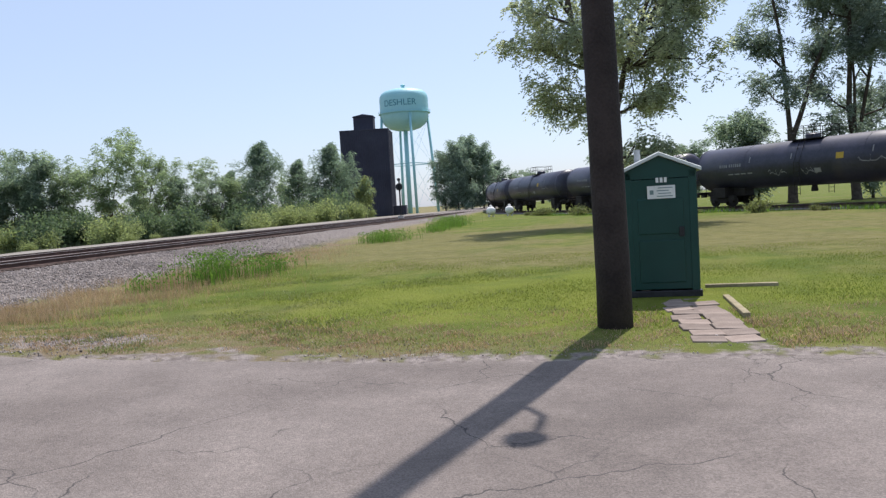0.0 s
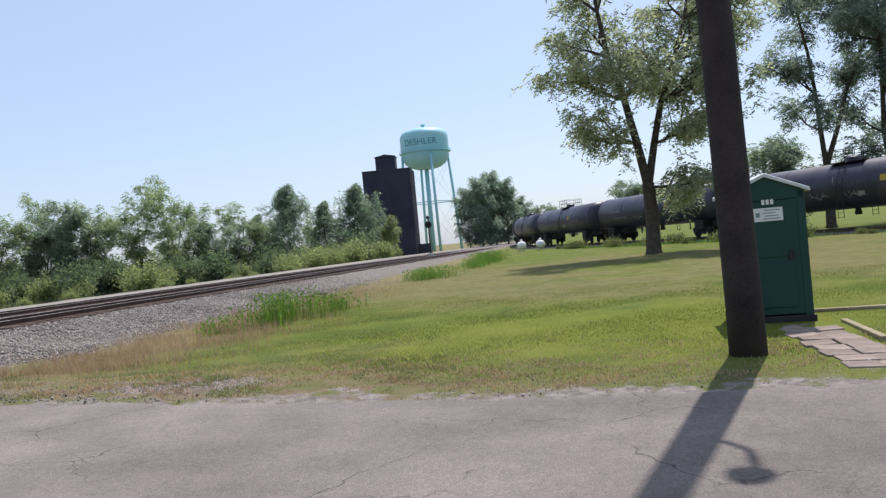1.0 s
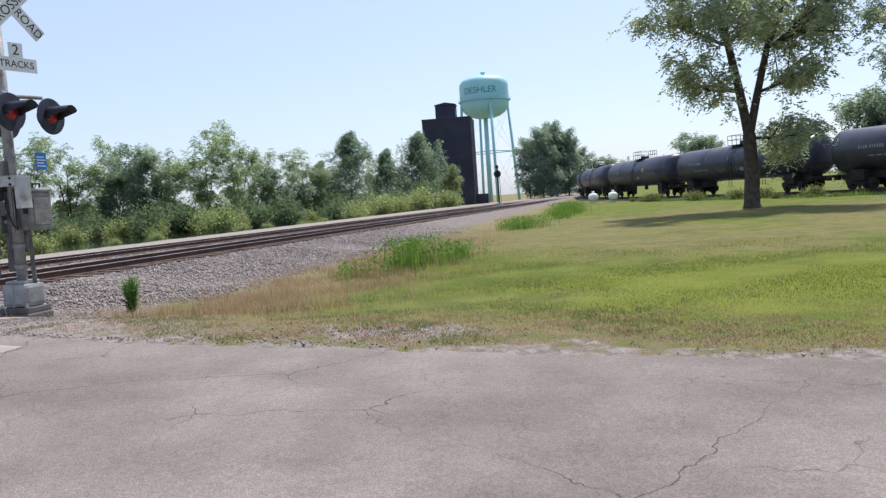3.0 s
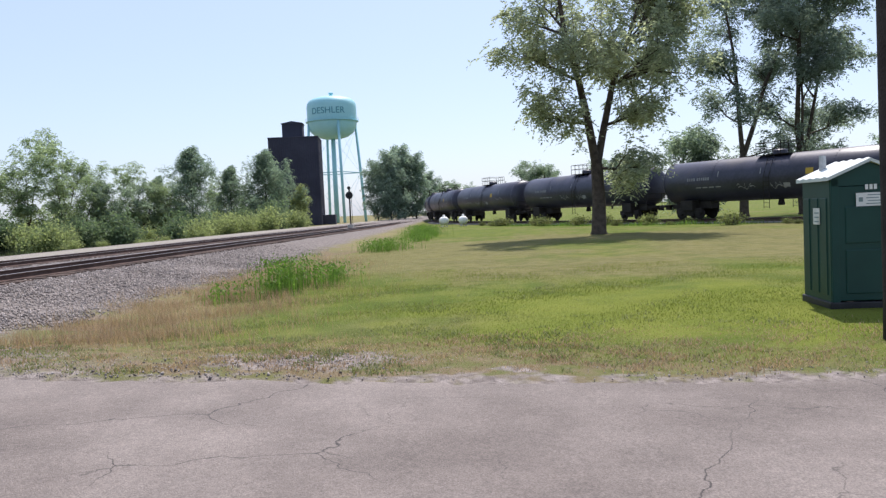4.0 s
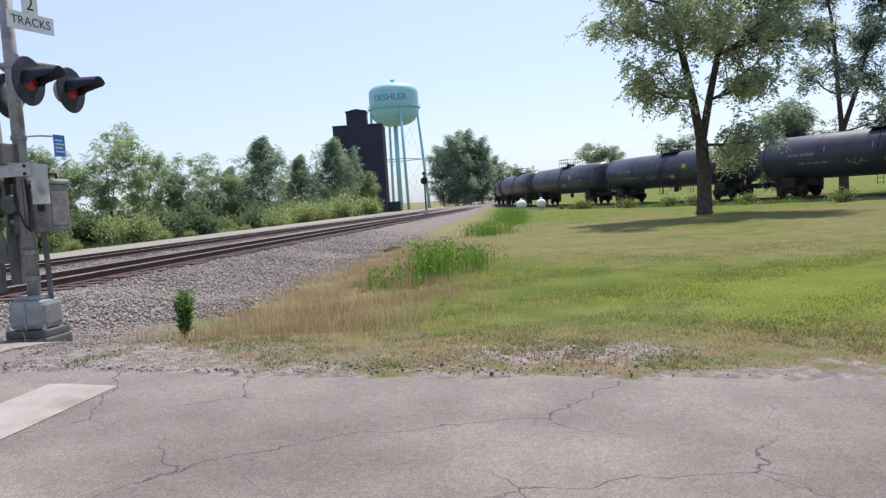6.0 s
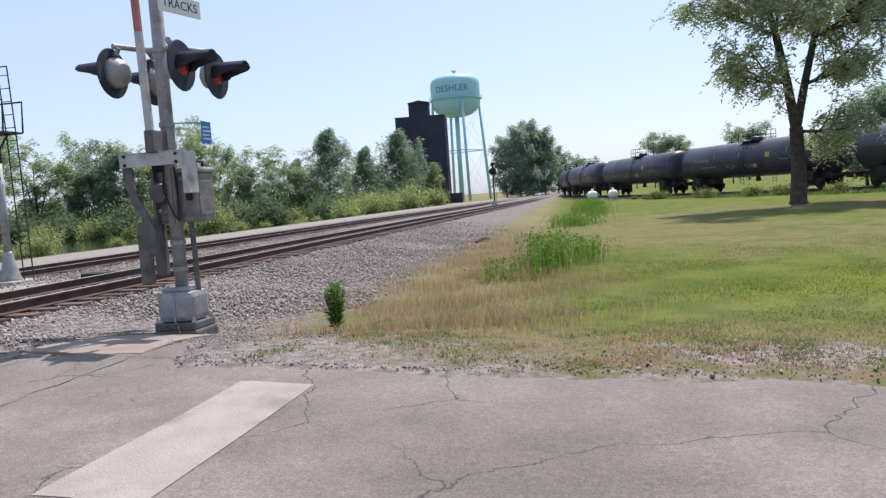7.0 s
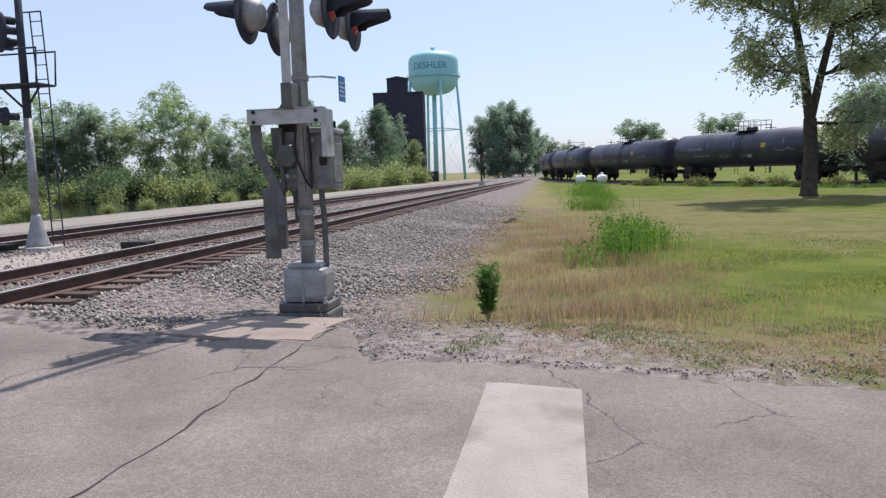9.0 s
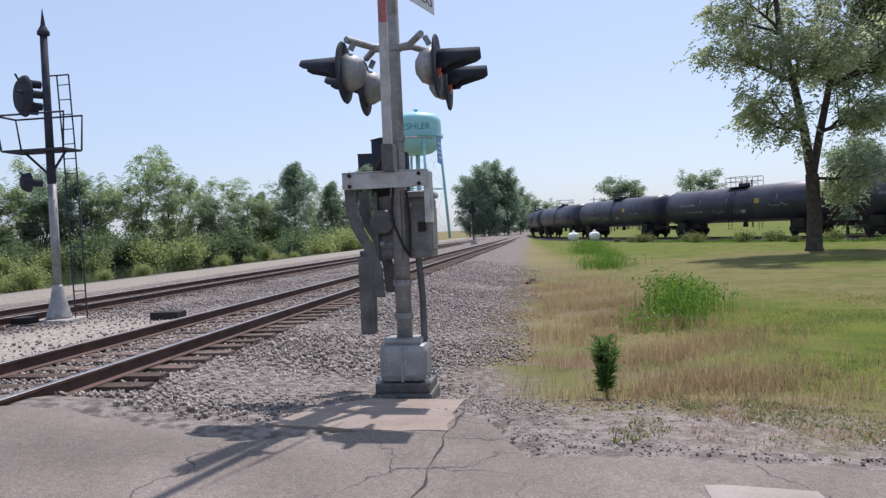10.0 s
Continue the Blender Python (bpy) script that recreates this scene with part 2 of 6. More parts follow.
ROAD_X = [-60, -20, -11, -8.6, 0.2, 1.8, 3.3, 5.8, 8, 11, 15, 40, 400]
ROAD_Z = [-0.6, -0.4, 0.06, 0.225, 0.225, 0.08, -0.01, -0.04, -0.2, -0.33, -0.45, -0.5, -0.5]
BANK_X = [-400, -60, -24, -19, -15, -11.2, -10.0, -9.2, -8.4, -5.5, -4.6, -3.2, -2.3, -1.55, -1.45, 0.0, 0.1, 0.7, 1.1, 1.5, 3.0, 4.5, 6.5, 400]
BANK_Z = [-0.7, -0.7, -0.75, -0.35, -0.02, -0.04, -0.06, -0.04, 0.0, 0.0, -0.02, 0.0, 0.05, 0.05, 0.085, 0.085, 0.05, 0.05, 0.02, -0.04, -0.38, -0.5, -0.46, -0.5]
RAIL_Y = [-60, -20, -8, 0, 10, 20, 40, 80, 160, 320]
RAIL_H = [0.28, 0.28, 0.28, 0.28, 0.27, 0.25, 0.2, 0.05, -0.2, -0.3]


def ground_z(x, y):
    x, y = np.asarray(x, float), np.asarray(y, float)
    w = step(y, 4.5, -2.0) * (0.35 + 0.65 * step(y, 1.5, -2.2))
    w = w + (step(y, -1.0, -2.2) - w) * step(x, 2.6, 1.2)
    w = np.where(y < -12, 1 - step(y, -12, -30), w)
    bed = (np.interp(y, RAIL_Y, RAIL_H) - 0.28) * step(x, -10.5, -9.0) * (1 - step(x, 0.9, 3.0))
    z = (np.interp(x, BANK_X, BANK_Z) + bed * step(np.hypot(x, y), 160, 60)) * (1 - w) + np.interp(x, ROAD_X, ROAD_Z) * w
    pond = step(x, -20, -25) * step(x, -66, -58) * step(y, 16, 24) * step(y, 104, 92)
    far = step(np.hypot(x, y), 60, 200)
    return z - 0.8 * pond - 0.25 * far * step(y, 40, 150)


def road_edge(x):
    """The asphalt's north edge: it bulges towards the rails at the crossing."""
    return np.interp(x, [-30, -8, -7, 0.9, 2.4, 3.0, 4.0, 4.15, 4.6, 6, 9, 13, 18, 400], [-2.7, -2.6, -2.2, -2.2, -2.75, -2.35, -1.55, -1.7, -2.85, -2.93, -2.75, -2.78, -2.9, -3.0])


def wobble(x, y, s, k=0.0):
    """Cheap smooth variation between about -1 and 1."""
    x, y = np.asarray(x) / s, np.asarray(y) / s
    return (np.sin(1.7 * x + 2.3 * np.sin(0.9 * y + k)) + np.sin(2.1 * y + 1.9 * np.sin(1.3 * x + k)) + np.sin(1.1 * x - 1.6 * y + k)) / 3


# ---- ground ----
def ground_material():
    m = bpy.data.materials.new("grass and soil")
    m.use_nodes = True
    nt, lk = m.node_tree.nodes, m.node_tree.links
    bs = nt["Principled BSDF"]
    tc = nt.new("ShaderNodeTexCoord")
    sep = nt.new("ShaderNodeSeparateXYZ")
    lk.new(tc.outputs["Object"], sep.inputs[0])

    def noise_at(scale, detail=5, stretch=(1, 1, 1)):
        mp, n = nt.new("ShaderNodeMapping"), nt.new("ShaderNodeTexNoise")
        mp.inputs["Scale"].default_value = stretch
        n.inputs["Scale"].default_value, n.inputs["Detail"].default_value = scale, detail
        lk.new(tc.outputs["Object"], mp.inputs[0])
        lk.new(mp.outputs[0], n.inputs["Vector"])
        return n.outputs["Fac"]

    def math_node(op, a, b):
        n = nt.new("ShaderNodeMath")
        n.operation = op
        for i, v in enumerate((a, b)):
            if isinstance(v, (int, float)):
                n.inputs[i].default_value = v
            else:
                lk.new(v, n.inputs[i])
        return n.outputs[0]

    def band(v, a, b):
        n = nt.new("ShaderNodeMapRange")
        n.interpolation_type = "SMOOTHSTEP"
        n.inputs["From Min"].default_value, n.inputs["From Max"].default_value = a, b
        lk.new(v, n.inputs["Value"])
        return n.outputs["Result"]

    def mix(f, a, b):
        n = nt.new("ShaderNodeMixRGB")
        lk.new(f, n.inputs["Fac"])
        for i, v in (("Color1", a), ("Color2", b)):
            if isinstance(v, tuple):
                n.inputs[i].default_value = (*v, 1)
            else:
                lk.new(v, n.inputs[i])
        return n.outputs["Color"]

    big, mid, fine = noise_at(0.14, 4, (1, 1, 1)), noise_at(1.1, 6), noise_at(22, 3)
    stripes = noise_at(0.9, 3, (1.5, 0.12, 1))
    x, y = sep.outputs["X"], sep.outputs["Y"]
    lawn = mix(band(mid, 0.35, 0.7), (0.0924, 0.13, 0.0185), (0.126, 0.155, 0.0252))
    # drier and browner across the middle of the lawn, in broad patches and faint mowing stripes
    dryness = math_node("ADD", math_node("ADD", big, math_node("MULTIPLY", stripes, 0.3)), math_node("MULTIPLY", math_node("MULTIPLY", band(y, 5.0, 14.0), band(y, 46.0, 30.0)), 0.24))
    lawn = mix(math_node("MULTIPLY", band(dryness, 0.6, 0.92), 0.85), lawn, mix(band(noise_at(2.2, 5), 0.35, 0.65), (0.16, 0.139, 0.0546), (0.197, 0.168, 0.084)))
    # lush yellow-green before the toilet
    ldx, ldy = math_node("MULTIPLY", math_node("SUBTRACT", x, 16.5), 0.16), math_node("MULTIPLY", math_node("SUBTRACT", y, 2.8), 0.24)
    lush = math_node("ADD", math_node("ADD", math_node("MULTIPLY", ldx, ldx), math_node("MULTIPLY", ldy, ldy)), math_node("MULTIPLY", math_node("SUBTRACT", noise_at(0.7, 5), 0.5), 2.6))
    lawn = mix(math_node("MULTIPLY", band(lush, 1.15, 0.2), 0.9), lawn, (0.16, 0.189, 0.0252))
    lawn = mix(math_node("MULTIPLY", band(fine, 0.35, 0.75), 0.6), lawn, mix(band(mid, 0.4, 0.6), (0.0672, 0.0924, 0.0185), (0.176, 0.176, 0.0462)))
    dirt = mix(band(noise_at(9, 6), 0.3, 0.7), (0.165, 0.14, 0.125), (0.31, 0.27, 0.245))
    fringe = mix(band(noise_at(2.6, 5), 0.4, 0.6), (0.193, 0.147, 0.0924), (0.139, 0.139, 0.0546))
    dry = mix(band(mid, 0.42, 0.58), (0.193, 0.143, 0.0924), (0.126, 0.139, 0.0462))
    dry = mix(band(big, 0.35, 0.6), dry, mix(band(fine, 0.4, 0.6), (0.168, 0.168, 0.0504), (0.252, 0.202, 0.118)))
    wob = math_node("MULTIPLY", math_node("SUBTRACT", mid, 0.5), 2.2)
    # the dry strip beside the ballast, then the bare verge along the road
    xs = math_node("ADD", x, math_node("ADD", wob, math_node("MULTIPLY", y, 0.05)))
    col = mix(band(xs, 8.6, 6.6), lawn, dry)
    ys = math_node("ADD", y, math_node("MULTIPLY", wob, 0.5))
    rag = math_node("MULTIPLY", math_node("SUBTRACT", noise_at(3.2, 6), 0.5), 2.4)
    yr = math_node("ADD", ys, rag)
    # lawn thins to brown before the road, then to bare gravel in ragged patches
    col = mix(math_node("MULTIPLY", math_node("MULTIPLY", band(math_node("ADD", yr, math_node("MULTIPLY", x, 0.12)), 1.6, -0.6), band(x, 21.0, 12.0)), 0.9), col, fringe)
    verge = math_node("MULTIPLY", band(yr, -2.45, -3.0), band(ys, -14.5, -12.5))
    near = math_node("MULTIPLY", band(yr, -0.9, -2.3), band(math_node("ADD", xs, rag), 9.0, 5.5))
    pdx, pdy = math_node("MULTIPLY", math_node("SUBTRACT", x, 10.3), 0.7), math_node("MULTIPLY", math_node("SUBTRACT", y, -1.7), 1.5)
    spot = math_node("ADD", math_node("ADD", math_node("MULTIPLY", pdx, pdx), math_node("MULTIPLY", pdy, pdy)), rag)
    near = math_node("MAXIMUM", near, band(spot, 1.1, 0.4))
    col = mix(math_node("MAXIMUM", verge, near), col, dirt)
    gravel = math_node("MULTIPLY", band(math_node("ADD", math_node("ADD", xs, math_node("MULTIPLY", y, -0.03)), math_node("MULTIPLY", band(y, 3.0, 0.0), -0.7)), 4.8, 3.4), band(x, -16.5, -15.0))
    stones = mix(band(noise_at(9, 6), 0.35, 0.65), (0.118, 0.101, 0.0907), (0.277, 0.244, 0.223))
    pale = math_node("MULTIPLY", math_node("MULTIPLY", band(x, -5.9, -4.6), band(x, -1.9, -2.6)), math_node("MULTIPLY", band(yr, 9.0, 5.0), band(yr, -2.5, -1.0)))
    stones = mix(pale, stones, mix(band(noise_at(7, 6), 0.35, 0.65), (0.277, 0.244, 0.21), (0.42, 0.378, 0.336)))
    col = mix(gravel, col, stones)
    lane = math_node("MULTIPLY", band(x, -10.8, -11.4), band(x, -15.0, -14.2))
    col = mix(lane, col, mix(band(noise_at(6, 5), 0.3, 0.7), (0.242, 0.217, 0.181), (0.333, 0.308, 0.266)))
    lk.new(col, bs.inputs["Base Color"])
    bs.inputs["Roughness"].default_value = 0.95
    bs.inputs["Specular IOR Level"].default_value = 0.1
    bp = nt.new("ShaderNodeBump")
    bp.inputs["Strength"].default_value, bp.inputs["Distance"].default_value = 0.6, 0.05
    lk.new(math_node("ADD", fine, noise_at(70, 2)), bp.inputs["Height"])
    lk.new(bp.outputs["Normal"], bs.inputs["Normal"])
    return m


def asphalt_material():
    m = material("worn asphalt", (0.152, 0.128, 0.113), (0.225, 0.192, 0.171), 0.5, 0.9, fine=95, bump=0.6, c=(0.155, 0.13, 0.115))
    m.node_tree.nodes["Color Ramp"].color_ramp.elements[0].position = 0.6
    m.node_tree.nodes["Color Ramp"].color_ramp.elements[1].position = 0.9
    nt, lk = m.node_tree.nodes, m.node_tree.links
    bs = nt["Principled BSDF"]
    col = bs.inputs["Base Color"].links[0].from_socket
    tc, wn, mx = nt.new("ShaderNodeTexCoord"), nt.new("ShaderNodeTexNoise"), nt.new("ShaderNodeMixRGB")
    wn.inputs["Scale"].default_value, wn.inputs["Detail"].default_value = 2.6, 8
    mx.inputs["Fac"].default_value = 0.3
    lk.new(tc.outputs["Object"], wn.inputs["Vector"])
    lk.new(tc.outputs["Object"], mx.inputs["Color1"])
    lk.new(wn.outputs["Color"], mx.inputs["Color2"])
    dark = None
    for sc, w in ((0.36, 0.0045), (0.9, 0.004)):
        v = nt.new("ShaderNodeTexVoronoi")
        v.feature = "DISTANCE_TO_EDGE"
        v.inputs["Scale"].default_value = sc
        lk.new(mx.outputs["Color"], v.inputs["Vector"])
        lt = nt.new("ShaderNodeMapRange")
        lt.inputs["From Min"].default_value, lt.inputs["From Max"].default_value = w * sc * 0.4, w * sc * 1.6
        lt.inputs["To Min"].default_value, lt.inputs["To Max"].default_value = 1, 0
        lk.new(v.outputs["Distance"], lt.inputs["Value"])
        # cracks come and go
        gn, gr, mu = nt.new("ShaderNodeTexNoise"), nt.new("ShaderNodeMapRange"), nt.new("ShaderNodeMath")
        gn.inputs["Scale"].default_value = 0.55 if sc < 0.5 else 0.34
        gr.inputs["From Min"].default_value, gr.inputs["From Max"].default_value = (0.42, 0.52) if sc < 0.5 else (0.52, 0.6)
        lk.new(tc.outputs["Object"], gn.inputs["Vector"])
        lk.new(gn.outputs["Fac"], gr.inputs["Value"])
        mu.operation = "MULTIPLY"
        lk.new(lt.outputs["Result"], mu.inputs[0])
        lk.new(gr.outputs["Result"], mu.inputs[1])
        if dark is None:
            dark = mu.outputs[0]
        else:
            mxx = nt.new("ShaderNodeMath")
            mxx.operation = "MAXIMUM"
            lk.new(dark, mxx.inputs[0])
            lk.new(mu.outputs[0], mxx.inputs[1])
            dark = mxx.outputs[0]
    fin = nt.new("ShaderNodeMixRGB")
    fin.inputs["Color2"].default_value = (0.06, 0.053, 0.05, 1)
    lk.new(dark, fin.inputs["Fac"])
    # aggregate: pale stone faces and dark pits between them, two sizes, denser in worn patches
    for sc, lo, hi, dim in ((60, 0.36, 0.64, 0.2), (17, 0.38, 0.62, 0.07), (2.2, 0.35, 0.65, 0.08), (0.6, 0.35, 0.65, 0.07)):
        an, ar, am = nt.new("ShaderNodeTexNoise"), nt.new("ShaderNodeMapRange"), nt.new("ShaderNodeMixRGB")
        an.inputs["Scale"].default_value, an.inputs["Detail"].default_value = sc, 2
        ar.inputs["From Min"].default_value, ar.inputs["From Max"].default_value = lo, hi
        ar.inputs["To Min"].default_value, ar.inputs["To Max"].default_value = 1 - dim, 1 + dim * 0.9
        lk.new(tc.outputs["Object"], an.inputs["Vector"])
        lk.new(an.outputs["Fac"], ar.inputs["Value"])
        am.blend_type, am.inputs["Fac"].default_value = "MULTIPLY", 1
        lk.new(col, am.inputs["Color1"])
        lk.new(ar.outputs["Result"], am.inputs["Color2"])
        col = am.outputs["Color"]
    lk.new(col, fin.inputs["Color1"])
    lk.new(fin.outputs["Color"], bs.inputs["Base Color"])
    return m


def axis(*spans):
    return np.unique(np.round(np.concatenate([np.arange(a, b, s) for a, b, s in spans]), 3))


def sheet(name, xs, ys, zf, mat):
    gx, gy = np.meshgrid(xs, ys, indexing="ij")
    v = np.stack([gx, gy, zf(gx, gy)], -1).reshape(-1, 3)
    i = np.arange(len(xs) * len(ys)).reshape(len(xs), len(ys))
    f = np.stack([i[:-1, :-1], i[1:, :-1], i[1:, 1:], i[:-1, 1:]], -1).reshape(-1, 4)
    return mesh_np(name, v, f, mat, smooth=True)


gx = axis((-3000, -400, 260), (-400, -80, 20), (-80, -20, 3), (-20, 30, 0.25), (30, 80, 2), (80, 400, 20), (400, 3001, 260))
gy = axis((-3000, -200, 280), (-200, -20, 15), (-20, -6, 1), (-6, 12, 0.25), (12, 60, 1.0), (60, 300, 8), (300, 3001, 300))
ground = sheet("ground", gx, gy, lambda x, y: ground_z(x, y) + 0.02 * wobble(x, y, 1.3) * (np.hypot(x, y) < 200) - 0.06 * step(road_edge(x) - y, 0.0, 0.25) * (y > -9.6), ground_material())
tagged(ground, "mown lawn with dry patches and bare gravelly verges", "ground", kind="structure")

# the road: a strip of asphalt with ragged edges
rx = axis((-200, -12, 4), (-12, 24, 0.1), (24, 200, 4))
rt = np.linspace(0, 1, 26)
gxx, tt = np.meshgrid(rx, rt, indexing="ij")
rag = 0.09 * wobble(gxx * 1.0, 0 * gxx, 0.33) + 0.06 * wobble(gxx, 0 * gxx + 2, 0.11)
north = road_edge(gxx) + rag
ryy = -9.3 + (north + 9.3) * tt
rzz = ground_z(gxx, ryy) + 0.012 * wobble(gxx, ryy, 1.1) + 0.012 - 0.06 * (tt > 0.999) - 0.06 * (tt < 0.001)
ri = np.arange(gxx.size).reshape(gxx.shape)
M_asphalt = asphalt_material()
road = mesh_np("road", np.stack([gxx, ryy, rzz], -1).reshape(-1, 3), np.stack([ri[:-1, :-1], ri[1:, :-1], ri[1:, 1:], ri[:-1, 1:]], -1).reshape(-1, 4), M_asphalt, smooth=True)
tagged(road, "cracked sun-bleached asphalt road with crumbling edges", "road", kind="structure")


def road_z(x, y):
    return float(ground_z(x, y) + 0.012 * wobble(x, y, 1.1) + 0.012)


# stop line: worn paint on the asphalt
sx, sy = np.linspace(5.66, 6.31, 8), np.linspace(-6.0, -3.62, 30)
stop_line = sheet("stop_line", sx, sy, lambda x, y: ground_z(x, y) + 0.012 * wobble(x, y, 1.1) + 0.017, M_line)
tagged(stop_line, "worn white stop line painted across the lane", "road marking", kind="structure")

# a wide open joint where the crossing's asphalt meets the road's
jy = np.linspace(-9.2, -1.75, 70)
jx = 3.97 + 0.06 * wobble(jy, 0 * jy, 0.5) + 0.03 * wobble(jy, 0 * jy, 0.13)
jw = np.maximum(0.002, 0.006 + 0.009 * wobble(jy, 0 * jy, 0.21))
jv = [(x + s * w, y, ground_z(x, y) + 0.012 * wobble(x, y, 1.1) + 0.016) for x, y, w in zip(jx, jy, jw) for s in (-1, 1)]
jf = np.array([(2 * i, 2 * i + 1, 2 * i + 3, 2 * i + 2) for i in range(len(jy) - 1)])
M_seam = material("dark open joint", (0.03, 0.027, 0.025), (0.07, 0.06, 0.055), 9, 0.95)
tagged(mesh_np("road_joint", np.array(jv), jf, M_seam), "dark open joint across the asphalt before the crossing", "road joint", kind="structure")

# pond
bm = bmesh.new()
bmesh.ops.create_grid(bm, x_segments=2, y_segments=2, size=1, matrix=pose(-41, 60, -1.05) @ Matrix.Diagonal((26, 46, 1, 1)))
pond = part("pond", bm, M_water)
tagged(pond, "still dark pond reflecting the trees behind", "pond", kind="structure")


# ---- railway ----
def rail_mesh(name, pts, parent, top=0.0):
    """A rail of a flat-bottomed section along a line of places at its head."""
    prof = [(-0.07, -0.17), (0.07, -0.17), (0.07, -0.155), (0.012, -0.135), (0.012, -0.04), (0.036, -0.03), (0.036, -0.004), (0.03, 0), (-0.03, 0), (-0.036, -0.004), (-0.036, -0.03), (-0.012, -0.04), (-0.012, -0.135), (-0.07, -0.155)]
    bm = bmesh.new()
    rings = []
    pts = [Vector(p) for p in pts]
    for i, p in enumerate(pts):
        d = (pts[min(i + 1, len(pts) - 1)] - pts[max(i - 1, 0)]).normalized()
        s = d.cross(Vector((0, 0, 1))).normalized()
        rings.append([bm.verts.new(p + s * a + Vector((0, 0, b))) for a, b in prof])
    n = len(prof)
    for a, b in zip(rings, rings[1:]):
        for k in range(n):
            f = bm.faces.new((a[k], b[k], b[(k + 1) % n], a[(k + 1) % n]))
            f.material_index = 1 if k in (6, 7, 8) else 0
    bm.faces.new(rings[0])
    bm.faces.new(rings[-1][::-1])
    bm.normal_update()
    ob = part(name, bm, M_rail, parent)
    ob.data.materials.append(M_railtop)
    return ob


def rail_z(y):
    return float(np.interp(y, RAIL_Y, RAIL_H))


TRACK_2 = -6.95
tracks = []
for centre in (-0.72, TRACK_2):
    track = thing("railway_track", label="rusty main-line track on timber ties in ballast", category="railway track", group="railway tracks", kind="structure")
    for s in (-0.755, 0.755):
        rail_mesh("rail", [(centre + s, y, rail_z(y) - (0.08 if centre < -3 else 0)) for y in (-60, -30, -12, -6, 0, 5, 10, 15, 20, 30, 40, 60, 80, 120, 160, 240, 320)], track)
    tracks.append((track, centre))


# ---- far structures ----
def water_tower(x, y, z):
    t = thing("water_tower", pose(x, y, z), "pale teal water tower on slender legs with dark town lettering", "water tower")
    R, zb = 8.5, 30.5
    bm = bmesh.new()
    prof = [(0.9, zb - 1.5), (3.2, zb - 1.35), (5.4, zb - 0.7), (7.0, zb + 0.5), (8.0, zb + 2.0), (8.4, zb + 3.4), (R, zb + 4.6), (R, zb + 9.4), (8.35, zb + 10.4), (7.8, zb + 11.4), (6.6, zb + 12.2), (4.5, zb + 12.75), (0.6, zb + 13.0)]
    part("tank", lathe(bm, prof, 48), M_tower, t, smooth=True)
    bm = bmesh.new()
    lathe(bm, [(0.5, zb + 12.9), (0.55, zb + 13.9), (0.9, zb + 14.0), (0.8, zb + 14.4), (0.2, zb + 14.7)], 12)
    part("vent", bm, M_tower, t)
    bm = bmesh.new()
    lathe(bm, [(R - 0.05, zb + 4.3), (R + 0.6, zb + 4.3), (R + 0.6, zb + 4.42), (R - 0.05, zb + 4.42)], 40)
    part("balcony", bm, M_tower, t)
    bm = bmesh.new()
    for k in range(40):
        a = 2 * math.pi * k / 40
        c, s = math.cos(a) * (R + 0.55), math.sin(a) * (R + 0.55)
        tube(bm, [(c, s, zb + 4.4), (c, s, zb + 5.4)], 0.03, 5)
    for h in (4.9, 5.4):
        pts = [(math.cos(2 * math.pi * k / 40) * (R + 0.55), math.sin(2 * math.pi * k / 40) * (R + 0.55), zb + h) for k in range(41)]
        tube(bm, pts, 0.03, 5)
    part("railing", bm, M_tower, t)
    tube(bm := bmesh.new(), [(0, 0, 0), (0, 0, zb - 0.9)], [0.85, 0.75], 20)
    part("riser", bm, M_tower, t, smooth=True)
    feet, n = [], 4
    for k in range(n):
        a = radians(25 + 90 * k)
        p0, p1 = Vector((math.cos(a) * 10.4, math.sin(a) * 10.4, 0)), Vector((math.cos(a) * 8.2, math.sin(a) * 8.2, zb + 4.0))
        feet.append((p0, p1))
        part("leg", tube(bmesh.new(), [p0, p1], [0.5, 0.45], 12), M_tower, t, smooth=True)
    for h in (0.5,):
        for k in range(n):
            a, b = feet[k], feet[(k + 1) % n]
            part("strut", tube(bmesh.new(), [a[0].lerp(a[1], h), b[0].lerp(b[1], h)], 0.16, 6), M_tower, t)
    for lo, hi in ((0.02, 0.5), (0.5, 0.95)):
        for k in range(n):
            a, b = feet[k], feet[(k + 1) % n]
            for u, v in ((a, b), (b, a)):
                part("tie_rod", tube(bmesh.new(), [u[0].lerp(u[1], lo), v[0].lerp(v[1], hi)], 0.035, 4, False), M_tower, t)
    text_part("lettering", "DESHLER", 3.0, pose(0, 0, zb + 7.4, 90, 0, 1) @ pose(0, 0, R + 0.03), M_letter, t, bend=R + 0.03, extrude=0.03)
    return t


water_tower(-38.6, 250.0, -1.0)


